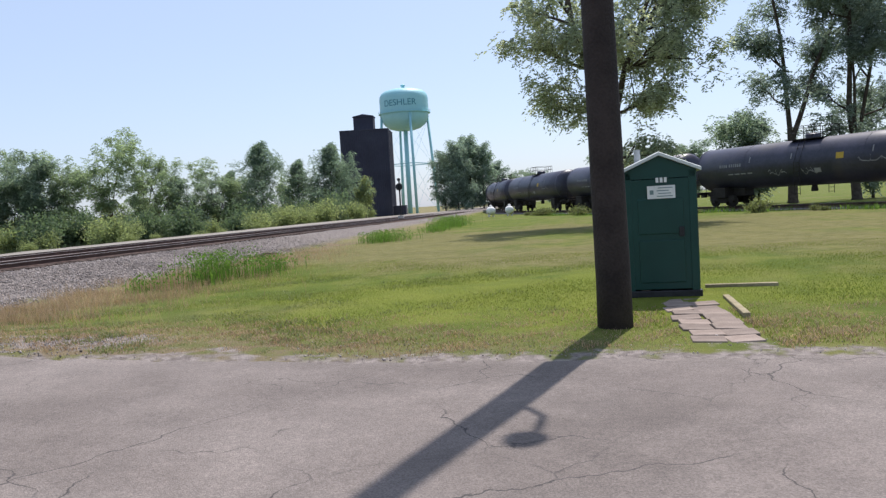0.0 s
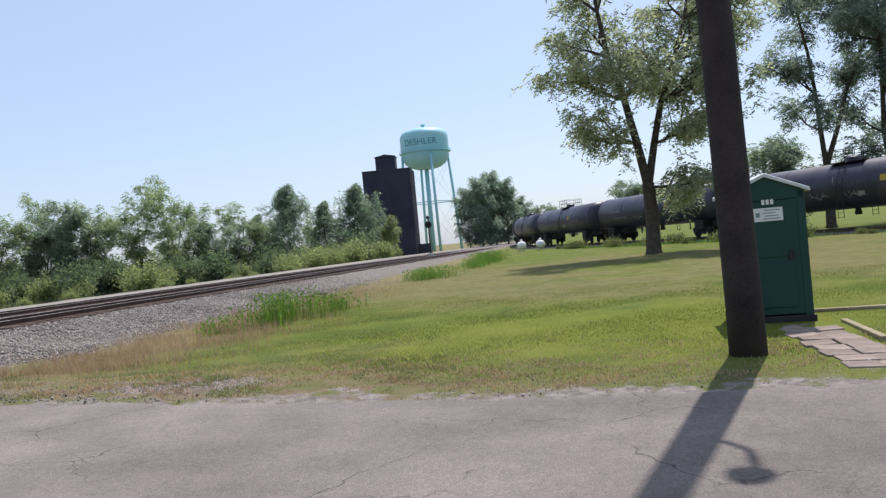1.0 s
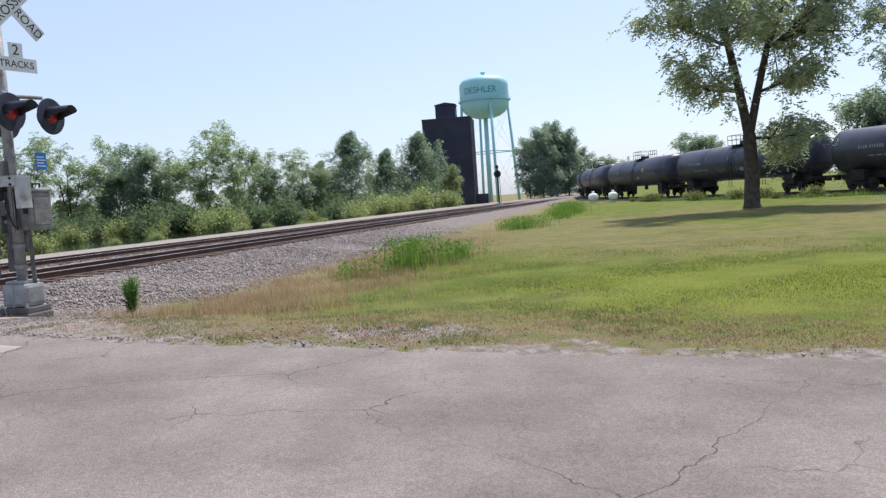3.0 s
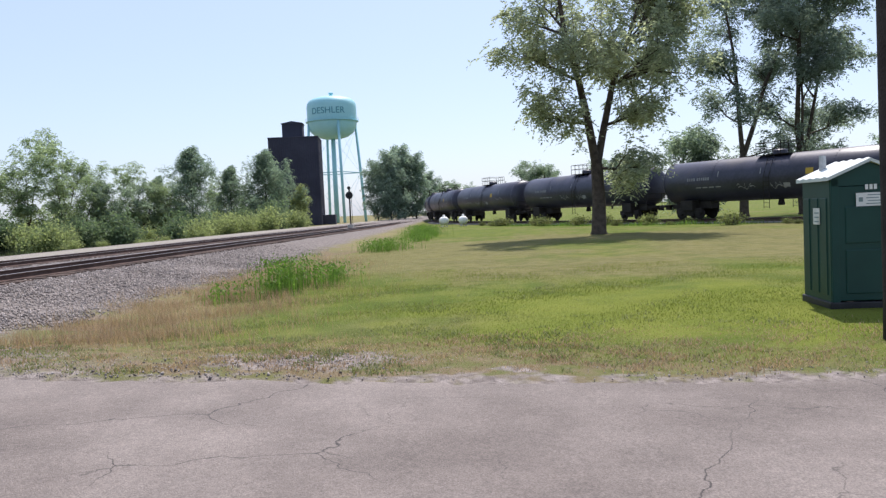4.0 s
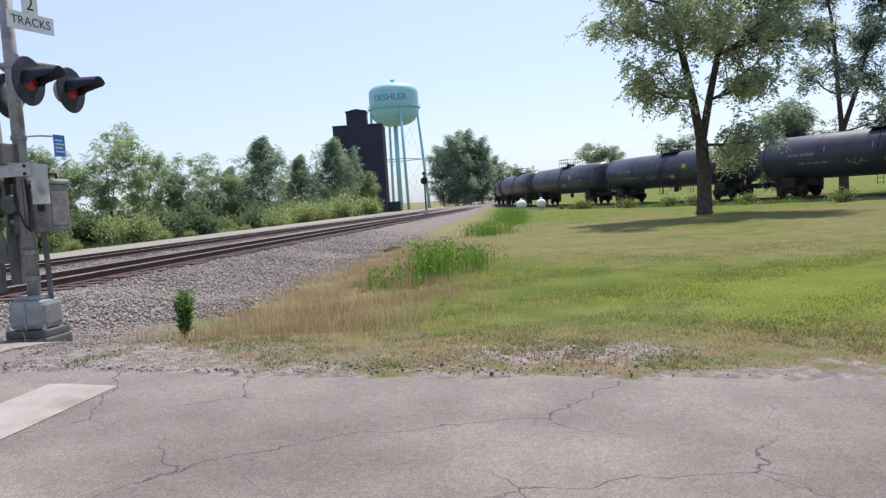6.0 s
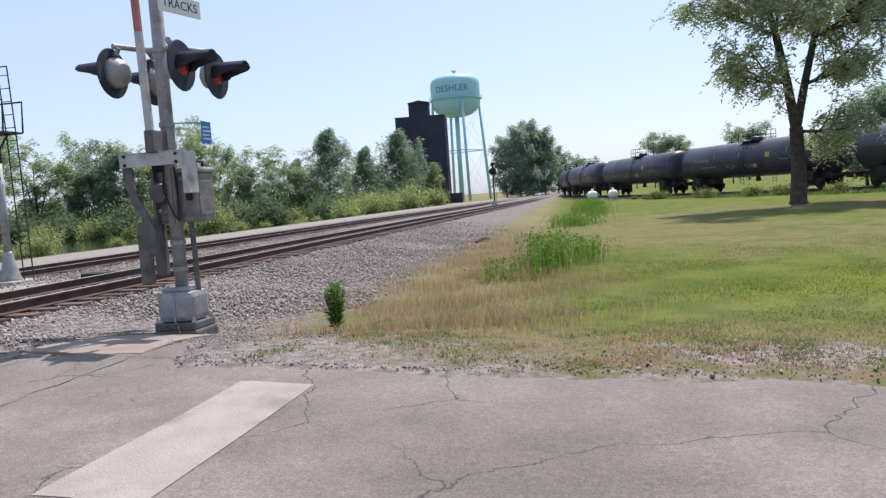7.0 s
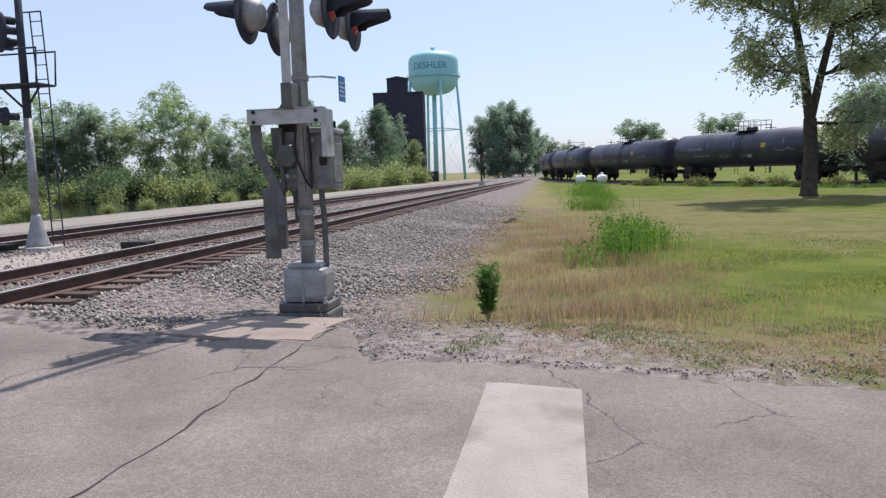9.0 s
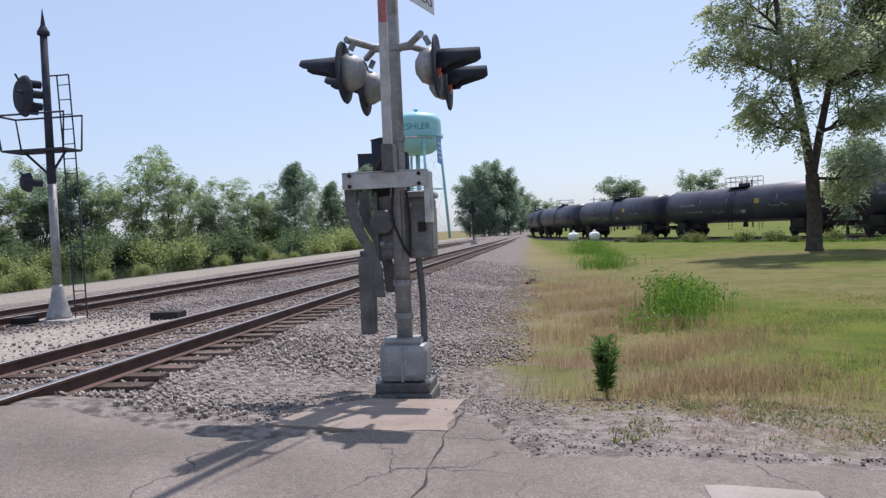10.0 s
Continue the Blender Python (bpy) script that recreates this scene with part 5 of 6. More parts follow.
    for a, words in ((45, "RAIL"), (45, "ROAD"), (-45, "CROSSING")):
        if words != "ROAD":
            blade = part("crossbuck_blade", board(bmesh.new(), 1.32, 0.23, 0.012, 0.003), M_white, t, "white blade with black letters")
            blade.matrix_local = Matrix.Translation((0.32 + (0.013 if a < 0 else 0), 0.02, 5.1)) @ face @ Matrix.Rotation(radians(a), 4, "Y")
        off = {"RAIL": -0.38, "ROAD": 0.38, "CROSSING": 0.0}[words]
        text_part("letters", words, 0.2 if words != "CROSSING" else 0.215, pose(off, -0.0135, 0, 90, 0, 0), M_black, blade, extrude=0.001)
    sign = part("track_count_sign", board(bmesh.new(), 0.7, 0.23, 0.01, 0.004), M_white, t, "white sign that counts the tracks")
    sign.matrix_local = Matrix.Translation((0.32, 0.02, 4.13)) @ face
    text_part("letters", "TRACKS", 0.16, pose(0, -0.0115, 0, 90, 0, 0), M_black, sign, extrude=0.001)
    sign = part("track_count_sign", board(bmesh.new(), 0.24, 0.25, 0.01, 0.004), M_white, t)
    sign.matrix_local = Matrix.Translation((0.322, 0.02, 4.36)) @ face
    text_part("letters", "2", 0.24, pose(0, -0.0115, 0, 90, 0, 0), M_black, sign, extrude=0.001)
    for h in (5.1, 4.2):
        part("sign_bracket", tube(bmesh.new(), [(0.05, 0, h), (0.315, 0.018, h)], 0.022, 8), M_galv, t)
    # small blue notice on a thin arm
    part("notice_arm", tube(bmesh.new(), [(0.08, 0, 2.66), (0.22, 0.1, 2.67), (0.36, 0.2, 2.66)], 0.012, 6), M_galv, t)
    sign = part("notice", board(bmesh.new(), 0.23, 0.29, 0.006, 0.002), M_blue, t, "small blue notice with pale print")
    sign.matrix_local = Matrix.Translation((0.42, 0.22, 2.53)) @ Matrix.Rotation(radians(88), 4, "Z")
    for k in range(4):
        part("print_bar", box(bmesh.new(), -0.09, 0.09 - 0.03 * (k % 2), -0.009, -0.0065, -0.09 + 0.05 * k, -0.07 + 0.05 * k), M_white, sign)
    return t


crossing_signal(3.25, -0.4)


# ---- railway signal mast ----
def signal_mast(x, y):
    t = thing("railway_signal", pose(x, y, gz(x, y)), "tall grey railway signal mast with ladder and platform", "railway signal")
    part("foundation", box(bmesh.new(), -0.4, 0.4, -0.4, 0.4, -0.2, 0.06, 0.03), M_concrete, t)
    bm = bmesh.new()
    lathe(bm, [(0.26, 0.05), (0.24, 0.1), (0.15, 0.45), (0.1, 0.7), (0.085, 0.75)], 20)
    part("mast_base", bm, M_silver, t, smooth=True)
    part("mast", tube(bmesh.new(), [(0, 0, 0.6), (0, 0, 2.8)], 0.085, 16), M_silver, t, "silver-painted lower mast", smooth=True)
    part("mast", tube(bmesh.new(), [(0, 0, 2.75), (0, 0, 5.85)], [0.085, 0.07], 16), M_hood, t, "dark upper mast", smooth=True)
    bm = bmesh.new()
    lathe(bm, [(0.07, 0), (0.12, 0.02), (0.12, 0.08), (0.05, 0.2), (0.03, 0.35), (0.005, 0.55)], 14, Matrix.Translation((0, 0, 5.8)))
    part("finial", bm, M_hood, t)
    # platform on two struts
    bm = bmesh.new()
    box(bm, -0.85, 0.5, -0.3, 0.3, 3.46, 3.5)
    part("platform", bm, M_hood, t)
    bm = bmesh.new()
    for yy in (-0.3, 0.3):
        tube(bm, [(-0.85, yy, 3.48), (-0.95, yy, 4.2), (0.55, yy, 4.2), (0.5, yy, 3.48)], 0.022, 6)
    tube(bm, [(-0.95, -0.3, 4.2), (-0.95, 0.3, 4.2)], 0.022, 6)
    tube(bm, [(0.0, 0, 2.95), (-0.55, 0, 3.46)], 0.025, 6)
    tube(bm, [(0.0, 0, 3.0), (0.35, 0, 3.46)], 0.025, 6)
    part("platform_rail", bm, M_hood, t)
    bm = bmesh.new()
    for dx in (0.2, 0.46):
        tube(bm, [(dx + 0.12, 0.06, 0.05), (dx + 0.06, 0.06, 3.4), (dx, 0.06, 5.0)], 0.016, 6)
    tube(bm, [(0.0, 0.06, 5.0), (0.46, 0.06, 5.0)], 0.016, 6)
    for k in range(16):
        zz = 0.3 + 0.3 * k
        dx = 0.12 - 0.024 * zz
        tube(bm, [(0.2 + dx, 0.06, zz), (0.46 + dx, 0.06, zz)], 0.011, 5)
    part("ladder", bm, M_hood, t)
    # the large colour-light head turned along the line, with hoods round its edge
    for hz, r, dx, n in ((4.62, 0.42, -0.5, 7), (2.86, 0.2, -0.52, 1)):
        u = new("signal_head")
        u.parent = t
        u.matrix_local = Matrix.Translation((dx, 0, hz)) @ Matrix.Rotation(radians(-35), 4, "Z")
        turn = Matrix.Rotation(radians(-90), 4, "X")
        bm = bmesh.new()
        lathe(bm, [(0.01, -0.14), (r * 0.7, -0.12), (r * 0.95, -0.04), (r, 0), (r, 0.03), (0.01, 0.03)], 28, turn)
        part("target", bm, M_hood, u, smooth=False)
        for k in range(n):
            a = 2 * math.pi * k / max(n, 1)
            c = Vector((math.cos(a) * r * 0.68, 0.0, math.sin(a) * r * 0.68)) if n > 1 else Vector((0, 0, 0))
            bm = bmesh.new()
            tube(bm, [c + Vector((0, 0.02, 0)), c + Vector((0, 0.26, 0))], [0.085, 0.08], 12, False)
            part("hood", bm, M_hood, u)
        part("head_arm", tube(bmesh.new(), [(0, -0.1, 0), (-dx * 0.5, -0.12, 0.02), (-dx * 0.82, -0.28, 0.02)], 0.03, 8), M_hood, u)
        part("head_arm", tube(bmesh.new(), [(0, -0.1, r * 0.8), (-dx * 0.82, -0.28, r * 0.8)], 0.022, 8), M_hood, u)
    part("relay_case", box(bmesh.new(), -0.7, -0.15, -0.75, -0.4, -0.05, 0.16, 0.02), M_truck, t)
    return t


signal_mast(-5.65, 6.6).scale = (1.05, 1.05, 1.05)


def far_signal(x, y):
    t = thing("railway_signal", pose(x, y, gz(x, y)), "slim dark railway signal with a round target", "railway signal")
    part("mast", tube(bmesh.new(), [(0, 0, -0.1), (0, 0, 5.2)], 0.1, 10), M_black, t)
    part("foundation", box(bmesh.new(), -0.35, 0.35, -0.35, 0.35, -0.1, 0.5, 0.04), M_concrete, t)
    for h, r in ((4.1, 0.45), (5.0, 0.2)):
        bm = bmesh.new()
        lathe(bm, [(0.02, 0), (r, 0), (r, 0.06), (0.02, 0.12)], 24, Matrix.Translation((0, -0.15, h)) @ Matrix.Rotation(radians(90), 4, "X"))
        part("target", bm, M_black, t)
        for k in (-1, 0, 1):
            part("hood", tube(bmesh.new(), [(0, -0.2, h + k * r * 0.55), (0, -0.5, h + k * r * 0.55)], 0.08, 10, False), M_black, t)
    part("ladder", tube(bmesh.new(), [(0.25, 0.05, 0), (0.2, 0.05, 4.6)], 0.03, 5), M_black, t)
    return t


far_signal(-4.0, 82.0)

# low relay box and scrap between the tracks
bm = bmesh.new()
box(bm, -0.3, 0.3, -0.2, 0.2, 0, 0.16, 0.02)
tagged(part("relay_box", bm, M_truck), "low rusty steel box lying between the tracks", "relay box").matrix_world = pose(-3.0, 6.3, gz(-3.0, 6.3))


# ---- white gas tanks at the lawn's far edge ----
def gas_tank(x, y, turn):
    t = thing("gas_tank", pose(x, y, gz(x, y), 0, 0, turn), "white horizontal gas tank on short legs", "gas tank", "gas tanks")
    bm = bmesh.new()
    prof = [(0.01, -1.25), (0.25, -1.2), (0.42, -1.05), (0.48, -0.8), (0.48, 0.8), (0.42, 1.05), (0.25, 1.2), (0.01, 1.25)]
    lathe(bm, prof, 24, Matrix.Translation((0, 0, 0.72)) @ Matrix.Rotation(radians(90), 4, "X"))
    part("vessel", bm, M_white, t, smooth=True)
    bm = bmesh.new()
    lathe(bm, [(0.16, 0), (0.16, 0.2), (0.1, 0.24), (0.01, 0.25)], 14, Matrix.Translation((0, 0, 1.17)))
    part("valve_cover", bm, M_white, t)
    for yy in (-0.7, 0.7):
        for xx in (-0.25, 0.25):
            part("leg", box(bmesh.new(), xx - 0.05, xx + 0.05, yy - 0.05, yy + 0.05, -0.05, 0.4, 0.01), M_white, t)
    return t


gas_tank(7.7, 79.0, 12)
gas_tank(10.0, 78.0, 8)


# far utility poles beyond the train
pole_kind = None
for x, y, h in ((30, 205, 11), (24, 215, 11), (41, 190, 11), (20, 240, 12), (52, 175, 11)):
    if pole_kind is None:
        pole_kind = thing("utility_pole", pose(x, y, gz(x, y)), "distant wooden utility pole with a crossarm", "utility pole", "far utility poles")
        part("shaft", tube(bmesh.new(), [(0, 0, -0.2), (0, 0, h)], [0.18, 0.12], 8), M_pole, pole_kind)
        part("crossarm", box(bmesh.new(), -1.3, 1.3, -0.06, 0.06, h - 0.9, h - 0.75), M_pole, pole_kind)
    else:
        copy_thing(pole_kind, pose(x, y, gz(x, y), 0, 0, 10))

# stick and rocks on the ballast's foot
tagged(part("fallen_branch", tube(bmesh.new(), [(0, 0, 0.04), (0.1, 0.9, 0.1), (0.25, 2.0, 0.04)], [0.05, 0.06, 0.03], 7), M_bark), "dead branch lying at the foot of the ballast", "branch").matrix_world = pose(4.0, 18.6, gz(4.0, 18.6))


# ---- small plants ----
def blades(name, rng, x, y, height, width, mat, lean=0.35, kind=True, zoff=0.0):
    """Thin upright blades, two triangles each, bent at the middle."""
    n = len(x)
    z = ground_z(x, y) + zoff
    a = rng.uniform(0, 2 * np.pi, n)
    d = np.stack([np.cos(a), np.sin(a), np.zeros(n)], 1)
    s = np.stack([-np.sin(a), np.cos(a), np.zeros(n)], 1) * (width / 2)[:, None]
    p = np.stack([x, y, z - 0.01], 1)
    h = height * rng.uniform(0.6, 1.25, n)
    bend = (lean * rng.uniform(0.1, 1, n) * h)[:, None]
    up = np.array([0, 0, 1.0])
    mid, tip = p + d * bend * 0.35 + up * (h * 0.6)[:, None], p + d * bend + up * h[:, None]
    v = np.stack([p - s, p + s, mid + s * 0.7, mid - s * 0.7, tip], 1).reshape(-1, 3)
    i = (5 * np.arange(n))[:, None]
    f = np.concatenate([i + [0, 1, 2], i + [0, 2, 3], i + [3, 2, 4]])
    return mesh_np(name, v, f, mat)


rng = np.random.default_rng(77)


def scatter(n, x0, x1, y0, y1):
    return rng.uniform(x0, x1, n), rng.uniform(y0, y1, n)


def keep(mask, *arrays):
    return [a[mask] for a in arrays]


# mown lawn: short blades, thinner towards the verge, none on the path, denser close to the road
x, y = scatter(210000, 5.5, 30, -3.0, 13)
edge = road_edge(x)
dens = step(y - edge, 0.3, 2.6 - 0.1 * np.minimum(x, 20)) * (0.1 + 0.9 * step(x + 0.9 * wobble(x, y, 1.7) + 0.5 * y, 7.0, 13.5)) * (1 - 0.55 * step(y, 3, 13))
path_gap = (x > 18.35) & (x < 19.25) & (y < 1.5) & (y > -2.7)
x, y = keep((rng.uniform(0, 1, len(x)) < dens) & ~path_gap, x, y)
tagged(blades("lawn_grass", rng, x, y, np.full(len(x), 0.032) + 0.006 * wobble(x, y, 0.8), np.full(len(x), 0.01), M_grass, 0.8), "short mown grass blades, bright green and yellowing", "grass", kind="stuff")

# dry brown grass beside the ballast
x, y = scatter(140000, 3.4, 11.5, -1.9, 26)
dens = np.exp(-((x - 6.7 + 0.06 * y) / 1.9) ** 2) * step(y, 27, 6) * step(y, -1.9, 0.2) * (0.12 + 0.88 * step(wobble(x, y, 0.9) + 0.5 * wobble(y, x, 0.3), -0.35, 0.3))
x, y = keep(rng.uniform(0, 1, len(x)) < dens, x, y)
tagged(blades("dry_grass", rng, x, y, 0.2 + 0.11 * wobble(x, y, 0.7), np.full(len(x), 0.006), M_dry, 1.1), "tall dry tan grass beside the ballast", "dry grass", kind="stuff")
M_verge = leaf_material("dusty green weeds", (0.118, 0.147, 0.0546), (0.21, 0.218, 0.0924), 0.45)
# green weeds mixed into the dry strip and along the verge
x, y = scatter(110000, 5.2, 17.0, -2.9, 8)
dens = (wobble(x, y, 0.9, 2.0) + 0.6 * wobble(y, x, 0.23, 1.0) + 0.5 * wobble(x + y, y - x, 0.41) > 0.22) * (0.8 * step(y, 2.5, -1.0) * step(x, 17, 9) + 0.22) * (y > road_edge(x) + 0.15)
x, y = keep(rng.uniform(0, 1, len(x)) < dens, x, y)
tagged(blades("verge_weeds", rng, x, y, 0.04 + 0.02 * wobble(x, y, 0.5), np.full(len(x), 0.016), M_verge, 1.8), "patchy low green weeds on the gravelly verge", "weeds", kind="stuff")
# short dead grass over the bare verge
x, y = scatter(75000, 5.8, 24.0, -3.1, 1.2)
dens = (0.25 + 0.75 * (wobble(x, y, 0.37, 3.0) + 0.5 * wobble(y, x, 0.15) > 0.05)) * step(y - road_edge(x), 0.02, 0.5) * step(y, 1.2, -1.4)
x, y = keep((rng.uniform(0, 1, len(x)) < dens) & ~((x > 18.35) & (x < 19.25)), x, y)
tagged(blades("dead_grass", rng, x, y, 0.045 + 0.02 * wobble(x, y, 0.3), np.full(len(x), 0.01), M_dry, 1.6), "short dead straw-coloured grass on the road verge", "dry grass", kind="stuff")
# tall bright weeds in clumps at the lawn's edge
spots = [(7.4, 8.2, 0.55, 1.6, 0.8, 330), (8.2, 10.0, 0.6, 1.6, 0.55, 180), (6.6, 6.2, 0.5, 0.7, 0.4, 60), (7.4, 27.5, 1.2, 2.0, 0.55, 500), (7.8, 47.0, 1.3, 4.5, 0.8, 900), (8.4, 38.0, 0.8, 2.0, 0.45, 250)]
for cx, cy, wx, wy, h, n in spots:
    x, y = rng.normal(cx, wx * 0.5, n), rng.normal(cy, wy * 0.6, n)
    ob = blades("tall_weeds", rng, x, y, h * rng.uniform(0.5, 1.15, n), np.full(n, 0.018), M_weed, 0.35)
    tagged(ob, "clump of tall bright green weeds at the lawn's edge", "weeds", "tall weed clumps", "stuff")
    v, f = leaf_cards(rng, [(Vector((a, b, float(ground_z(a, b)) + h * c)), None) for a, b, c in zip(x, y, rng.uniform(0.3, 1.05, n))], 4, 0.035, 0.05)
    lv = tagged(mesh_np("weed_leaves", v, f, M_weed), "narrow bright green weed leaves", "weeds", "tall weed clumps", "stuff")
# weeds along the branch line's foot
x, y = scatter(60000, 6, 62, 34, 70)
cxl = CX + CR - np.sqrt(np.maximum(CR**2 - (CY - y) ** 2, 1))
m = (np.abs(x - cxl + 4.5 + wobble(x, y, 3.0)) < 1.7) & (wobble(x, y, 2.1) > -0.3) & (x > 11)
x, y = keep(m, x, y)
tagged(blades("track_weeds", rng, x, y, 0.28 + 0.2 * wobble(x, y, 1.3), np.full(len(x), 0.035), M_weed, 1.0), "rough green weeds along the branch track", "weeds", kind="stuff")


weed_clump = shrub(pose(14, 70, -0.4), "bushy bright green weeds beside the branch track", M_verge, 61, 1.0, 0.75, 900, 0.07, "track-side weed clumps")
for k in range(42):
    p, a = curve_at(58 + 1.75 * k + rng.uniform(-0.6, 0.6))
    q = p - Vector((math.cos(a), math.sin(a), 0)) * rng.uniform(3.2, 5.2)
    s = rng.uniform(0.35, 1.2)
    if 5.0 < q.x < 11.5 or rng.uniform(0, 1) < 0.35:
        continue
    copy_thing(weed_clump, pose(q.x, q.y, gz(q.x, q.y), 0, 0, 77 * k)).scale = (s, s, s)


# the dark little bush by the crossing
def dark_bush(x, y):
    r = np.random.default_rng(91)
    t = thing("bush", pose(x, y, gz(x, y)), "small dark upright bushy weed in the gravel", "bush")
    bm = bmesh.new()
    vs = []
    for k in range(16):
        a, w = r.uniform(0, 6.28), r.uniform(0.05, 0.21)
        top = Vector((math.cos(a) * w, math.sin(a) * w, r.uniform(0.45, 0.64)))
        tube(bm, [(0, 0, -0.03), top * 0.5, top], [0.012, 0.009, 0.003], 5, False)
        # narrow leaves up each stem, pointing up and out
        for i in range(34):
            at = top * (0.12 + 0.026 * i)
            b = r.uniform(0, 6.28)
            way = Vector((math.cos(b), math.sin(b), r.uniform(0.25, 1.3))).normalized()
            side = way.cross(Vector(r.normal(0, 1, 3))).normalized() * r.uniform(0.008, 0.014)
            ln = r.uniform(0.09, 0.16)
            vs += [at, at + way * ln * 0.45 + side, at + way * ln - Vector((0, 0, 0.015)), at + way * ln * 0.45 - side]
    part("stems", bm, M_weed, t)
    mesh_np("foliage", np.array([tuple(q) for q in vs]), np.arange(len(vs)).reshape(-1, 4), M_leaf_bush, t)
    return t


dark_bush(5.33, -0.37)

# ---- ballast and gravel ----
def stones(name, rng, x, y, size, mat, sink=0.25):
    """Angular stones, each a squashed and sheared eight-cornered block."""
    n = len(x)
    c = np.array([(i, j, k) for i in (-1, 1) for j in (-1, 1) for k in (-1, 1)], float)
    v = np.repeat(c[None], n, 0) * rng.uniform(0.5, 1.0, (n, 8, 1))
    v *= (size[:, None] * rng.uniform(0.5, 1.0, (n, 3)))[:, None, :] / 2
    q = rng.normal(0, 1, (n, 4))
    q /= np.linalg.norm(q, axis=1)[:, None]
    w, a, b, cc = q.T
    rot = np.stack([np.stack([1 - 2 * (b * b + cc * cc), 2 * (a * b - cc * w), 2 * (a * cc + b * w)], -1), np.stack([2 * (a * b + cc * w), 1 - 2 * (a * a + cc * cc), 2 * (b * cc - a * w)], -1), np.stack([2 * (a * cc - b * w), 2 * (b * cc + a * w), 1 - 2 * (a * a + b * b)], -1)], 1)
    v = np.einsum("nij,nkj->nki", rot, v)
    z = ground_z(x, y) + size * sink
    v += np.stack([x, y, z], 1)[:, None, :]
    quad = np.array([(0, 1, 3, 2), (4, 6, 7, 5), (0, 4, 5, 1), (2, 3, 7, 6), (0, 2, 6, 4), (1, 5, 7, 3)])
    f = (8 * np.arange(n))[:, None, None] + quad[None]
    return mesh_np(name, v.reshape(-1, 3), f.reshape(-1, 4), mat)


x, y = scatter(115000, -9.2, 4.9, -2.3, 34)
dens = np.where(x > -2.6, 1.0, 0.55) * step(y, 34, 10) * (y > road_edge(x) + 0.12) * step(x + 0.5 * wobble(x, y, 1.1) + 0.9 * step(y, 3, -2), 4.6, 3.6)
dens *= np.where((x > -8) & (x < 0.9) & (y < -1.7), 0, 1) * (1 - 0.85 * step(x, -5.6, -4.8) * step(x, -2.2, -3.0) * step(y + 1.5 * wobble(x, y, 1.3), 9, 5))
x, y = keep(rng.uniform(0, 1, len(x)) < dens, x, y)
tagged(stones("ballast", rng, x, y, rng.uniform(0.025, 0.064, len(x)) * (1 - 0.7 * step(y, 1.2, -0.3) * step(x, 1.5, 3.0)), M_stone), "grey and tan crushed stone ballast", "ballast", kind="stuff")
x, y = scatter(26000, 3.6, 20, -3.6, 0.2)
dens = step(y - road_edge(x), 1.3, 0.0) * (y > road_edge(x) - 0.05) * (0.15 + 0.85 * step(x, 12.5, 6)) + (0.8 * step(x, 8.5, 4.5) * step(y, 0.2, -2.0)) + 0.5 * np.exp(-(((x - 10.4) / 1.3) ** 2 + ((y + 1.7) / 0.45) ** 2))
x, y = keep((rng.uniform(0, 1, len(x)) < dens) & (y > road_edge(x) - 0.1), x, y)
tagged(stones("verge_gravel", rng, x, y, rng.uniform(0.01, 0.026, len(x)) * np.where(rng.uniform(0, 1, len(x)) > 0.97, 2.0, 1.0), M_stone, 0.15), "loose gravel on the bare road verge", "gravel", kind="stuff")
# broken asphalt lumps along the road's edge
M_lump = material("broken asphalt", (0.07, 0.06, 0.054), (0.15, 0.13, 0.117), 6, 0.95, rand=0.3)
x = np.concatenate([rng.normal(8.3, 0.6, 6), rng.uniform(5.6, 12.0, 5)])
y = road_edge(x) + np.abs(rng.normal(0, 0.2, 11))
tagged(stones("asphalt_crumbs", rng, x, y, rng.uniform(0.02, 0.045, 11), M_lump, 0.3), "dark broken asphalt lumps along the road edge", "rubble", kind="stuff")

# ---- ties, each a piece of its track ----
bm = bmesh.new()
box(bm, -1.3, 1.3, -0.115, 0.115, -0.18, 0.0, 0.012)
tie_mesh = bpy.data.meshes.new("tie")
bm.to_mesh(tie_mesh)
bm.free()
tie_mesh.materials.append(M_tie)
for track, centre in tracks:
    for k in range(110):
        yy = -1.5 + 0.53 * k
        ob = new("tie", tie_mesh)
        ob.parent = track
        ob.matrix_local = pose(centre + rng.normal(0, 0.03), yy + rng.normal(0, 0.02), rail_z(yy) - 0.165 - (0.08 if centre < -3 else 0) + rng.normal(0, 0.006), 0, 0, rng.normal(0, 0.8))

# farther ties, too small to pick apart
for track, centre in tracks:
    n = 230
    yy = 57.0 + 0.53 * np.arange(n)
    zz = np.array([rail_z(v) for v in yy]) - 0.165 - (0.08 if centre < -3 else 0)
    c = np.array([(-1.3, -0.115, -0.15), (1.3, -0.115, -0.15), (1.3, 0.115, -0.15), (-1.3, 0.115, -0.15), (-1.3, -0.115, 0), (1.3, -0.115, 0), (1.3, 0.115, 0), (-1.3, 0.115, 0)])
    v = c[None] + np.stack([np.full(n, centre), yy, zz], 1)[:, None, :]
    q = np.array([(4, 5, 6, 7), (0, 1, 5, 4), (1, 2, 6, 5), (2, 3, 7, 6), (3, 0, 4, 7)])
    far_ties = mesh_np("ties", v.reshape(-1, 3), ((8 * np.arange(n))[:, None, None] + q[None]).reshape(-1, 4), M_tie, track)
    far_ties["kind"] = "stuff"
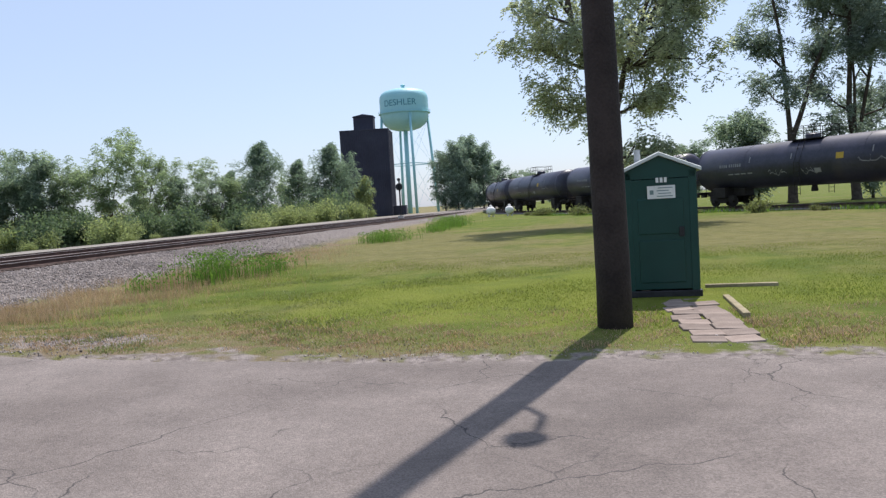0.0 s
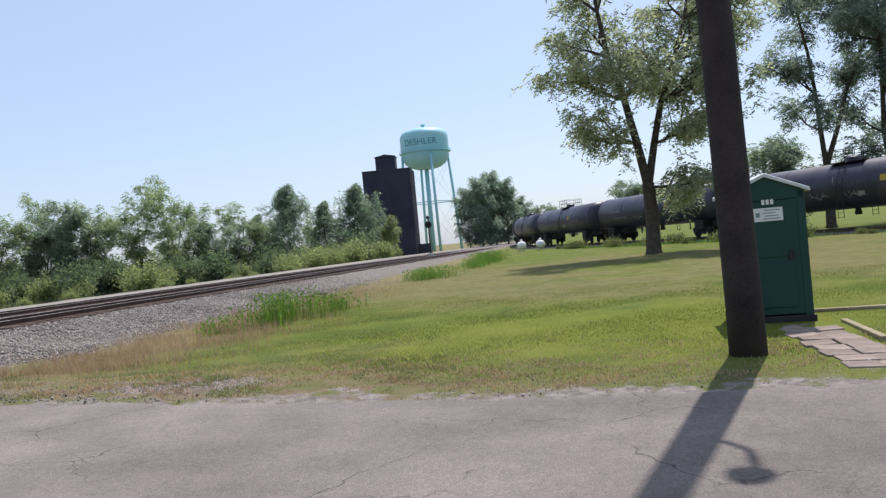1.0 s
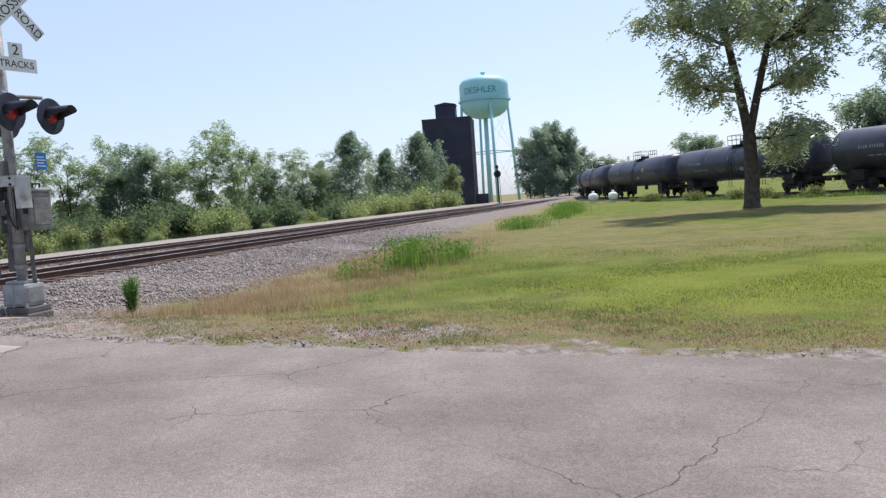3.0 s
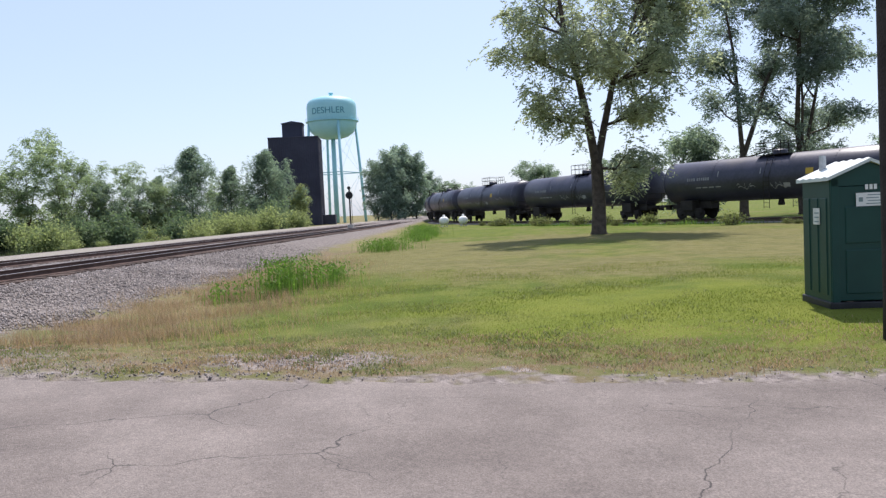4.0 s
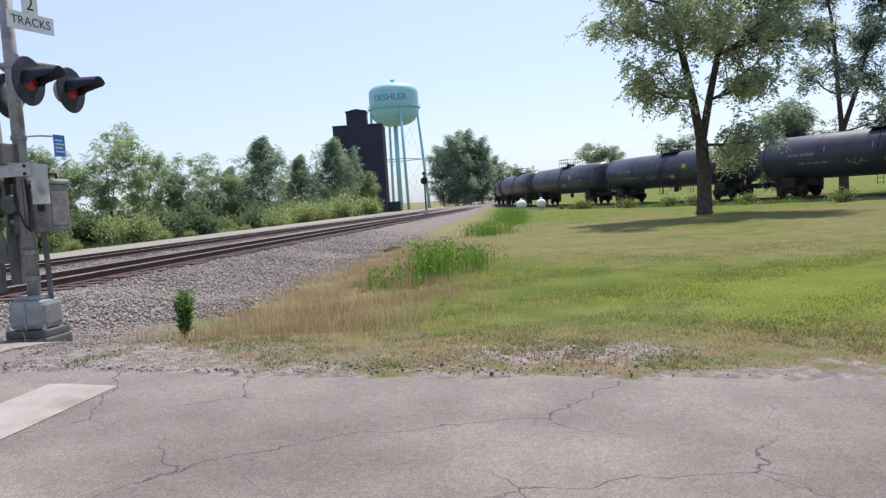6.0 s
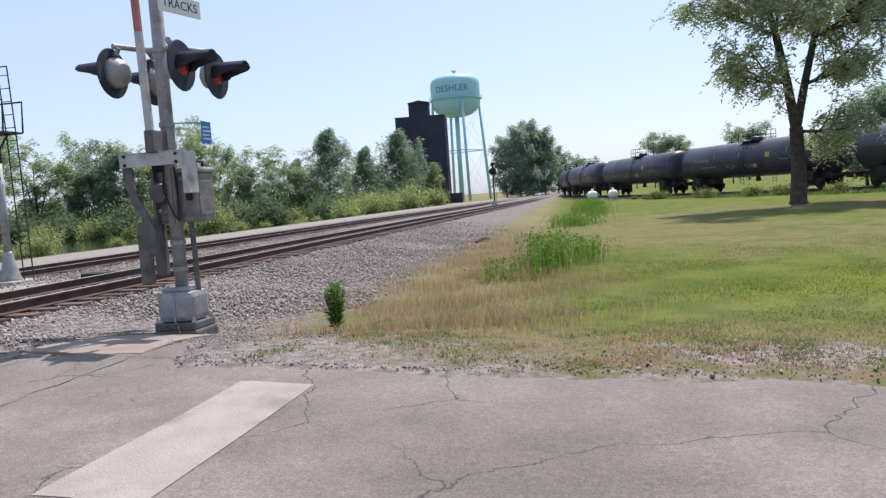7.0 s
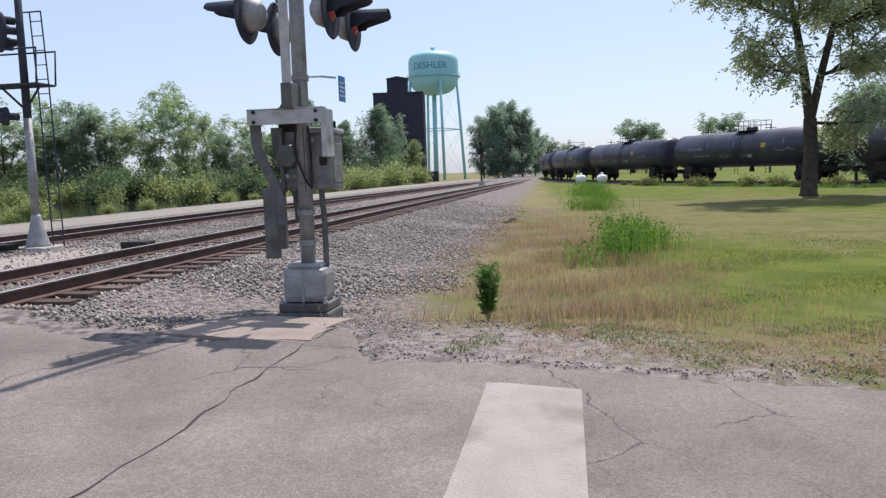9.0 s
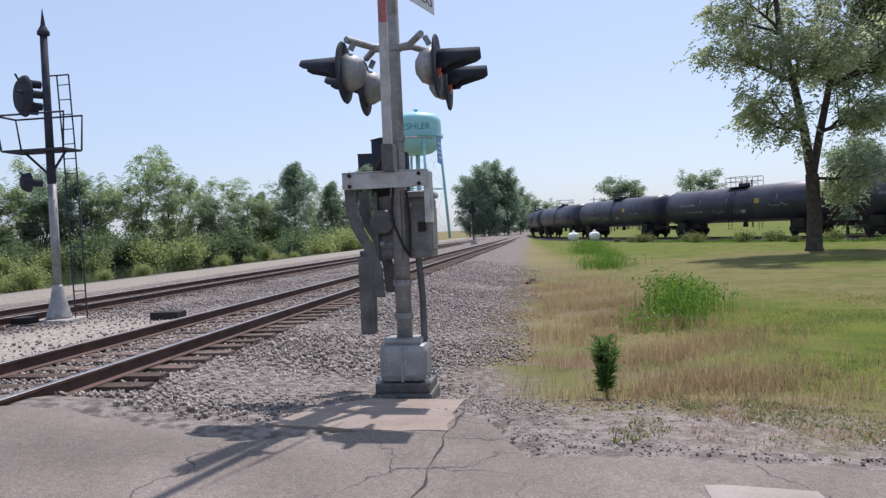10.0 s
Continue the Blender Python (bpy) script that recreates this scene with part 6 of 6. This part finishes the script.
# and those of the branch line under the train
n = 330
pts = [curve_at(2 + 0.55 * k) for k in range(n)]
ca, sa = np.array([math.cos(a) for _, a in pts]), np.array([math.sin(a) for _, a in pts])
org = np.array([tuple(p) for p, _ in pts]) - np.array([0, 0, 0.165])
loc = np.stack([c[None, :, 0] * ca[:, None] - c[None, :, 1] * sa[:, None], c[None, :, 0] * sa[:, None] + c[None, :, 1] * ca[:, None], np.repeat(c[None, :, 2], n, 0)], -1)
far_ties = mesh_np("ties", (loc + org[:, None, :]).reshape(-1, 3), ((8 * np.arange(n))[:, None, None] + q[None]).reshape(-1, 4), M_tie, branch)
far_ties["kind"] = "stuff"
# the branch line's low gravel bed
w = np.array([-3.0, -1.7, 1.7, 3.0])
dz = np.array([-0.5, -0.22, -0.22, -0.5])
bed = np.stack([org[:, None, 0] + w[None] * ca[:, None], org[:, None, 1] + w[None] * sa[:, None], org[:, None, 2] + 0.165 + np.repeat(dz[None], n, 0)], -1)
bi = np.arange(4 * n).reshape(n, 4)
M_bed = material("dusty ballast", (0.146, 0.125, 0.112), (0.31, 0.267, 0.241), 2.0, 0.95, fine=9, bump=0.8)
tagged(mesh_np("track_bed", bed.reshape(-1, 3), np.stack([bi[:-1, :-1], bi[:-1, 1:], bi[1:, 1:], bi[1:, :-1]], -1).reshape(-1, 4), M_bed, branch), "dusty gravel bed under the branch track")

# a tan concrete slab beside the signal's foundation
bm = bmesh.new()
corners = [Vector(c) for c in ((2.45, -2.4), (3.95, -2.45), (3.92, -0.85), (3.05, -1.0))]
n = 8
rows = []
for i in range(n + 1):
    u, row = i / n, []
    for j in range(n + 1):
        w = j / n
        q = (corners[0] * (1 - u) + corners[1] * u) * (1 - w) + (corners[3] * (1 - u) + corners[2] * u) * w
        rim = i in (0, n) or j in (0, n)
        q += Vector((rng.uniform(-1, 1), rng.uniform(-1, 1))) * (0.03 if rim else 0)
        row.append(bm.verts.new((q.x, q.y, gz(q.x, q.y) + 0.018)))
    rows.append(row)
for i in range(n):
    for j in range(n):
        bm.faces.new((rows[i][j], rows[i + 1][j], rows[i + 1][j + 1], rows[i][j + 1]))
ext = bmesh.ops.extrude_face_region(bm, geom=bm.faces[:])
bmesh.ops.translate(bm, vec=(0, 0, -0.12), verts=[v for v in ext["geom"] if isinstance(v, bmesh.types.BMVert)])
bmesh.ops.recalc_face_normals(bm, faces=bm.faces)
M_slab = material("tan concrete", (0.215, 0.172, 0.142), (0.31, 0.254, 0.215), 3.0, 0.9, bump=0.3, c=(0.258, 0.215, 0.181))
tagged(part("concrete_slab", bm, M_slab), "broken tan concrete slab beside the crossing signal", "concrete slab", kind="structure")
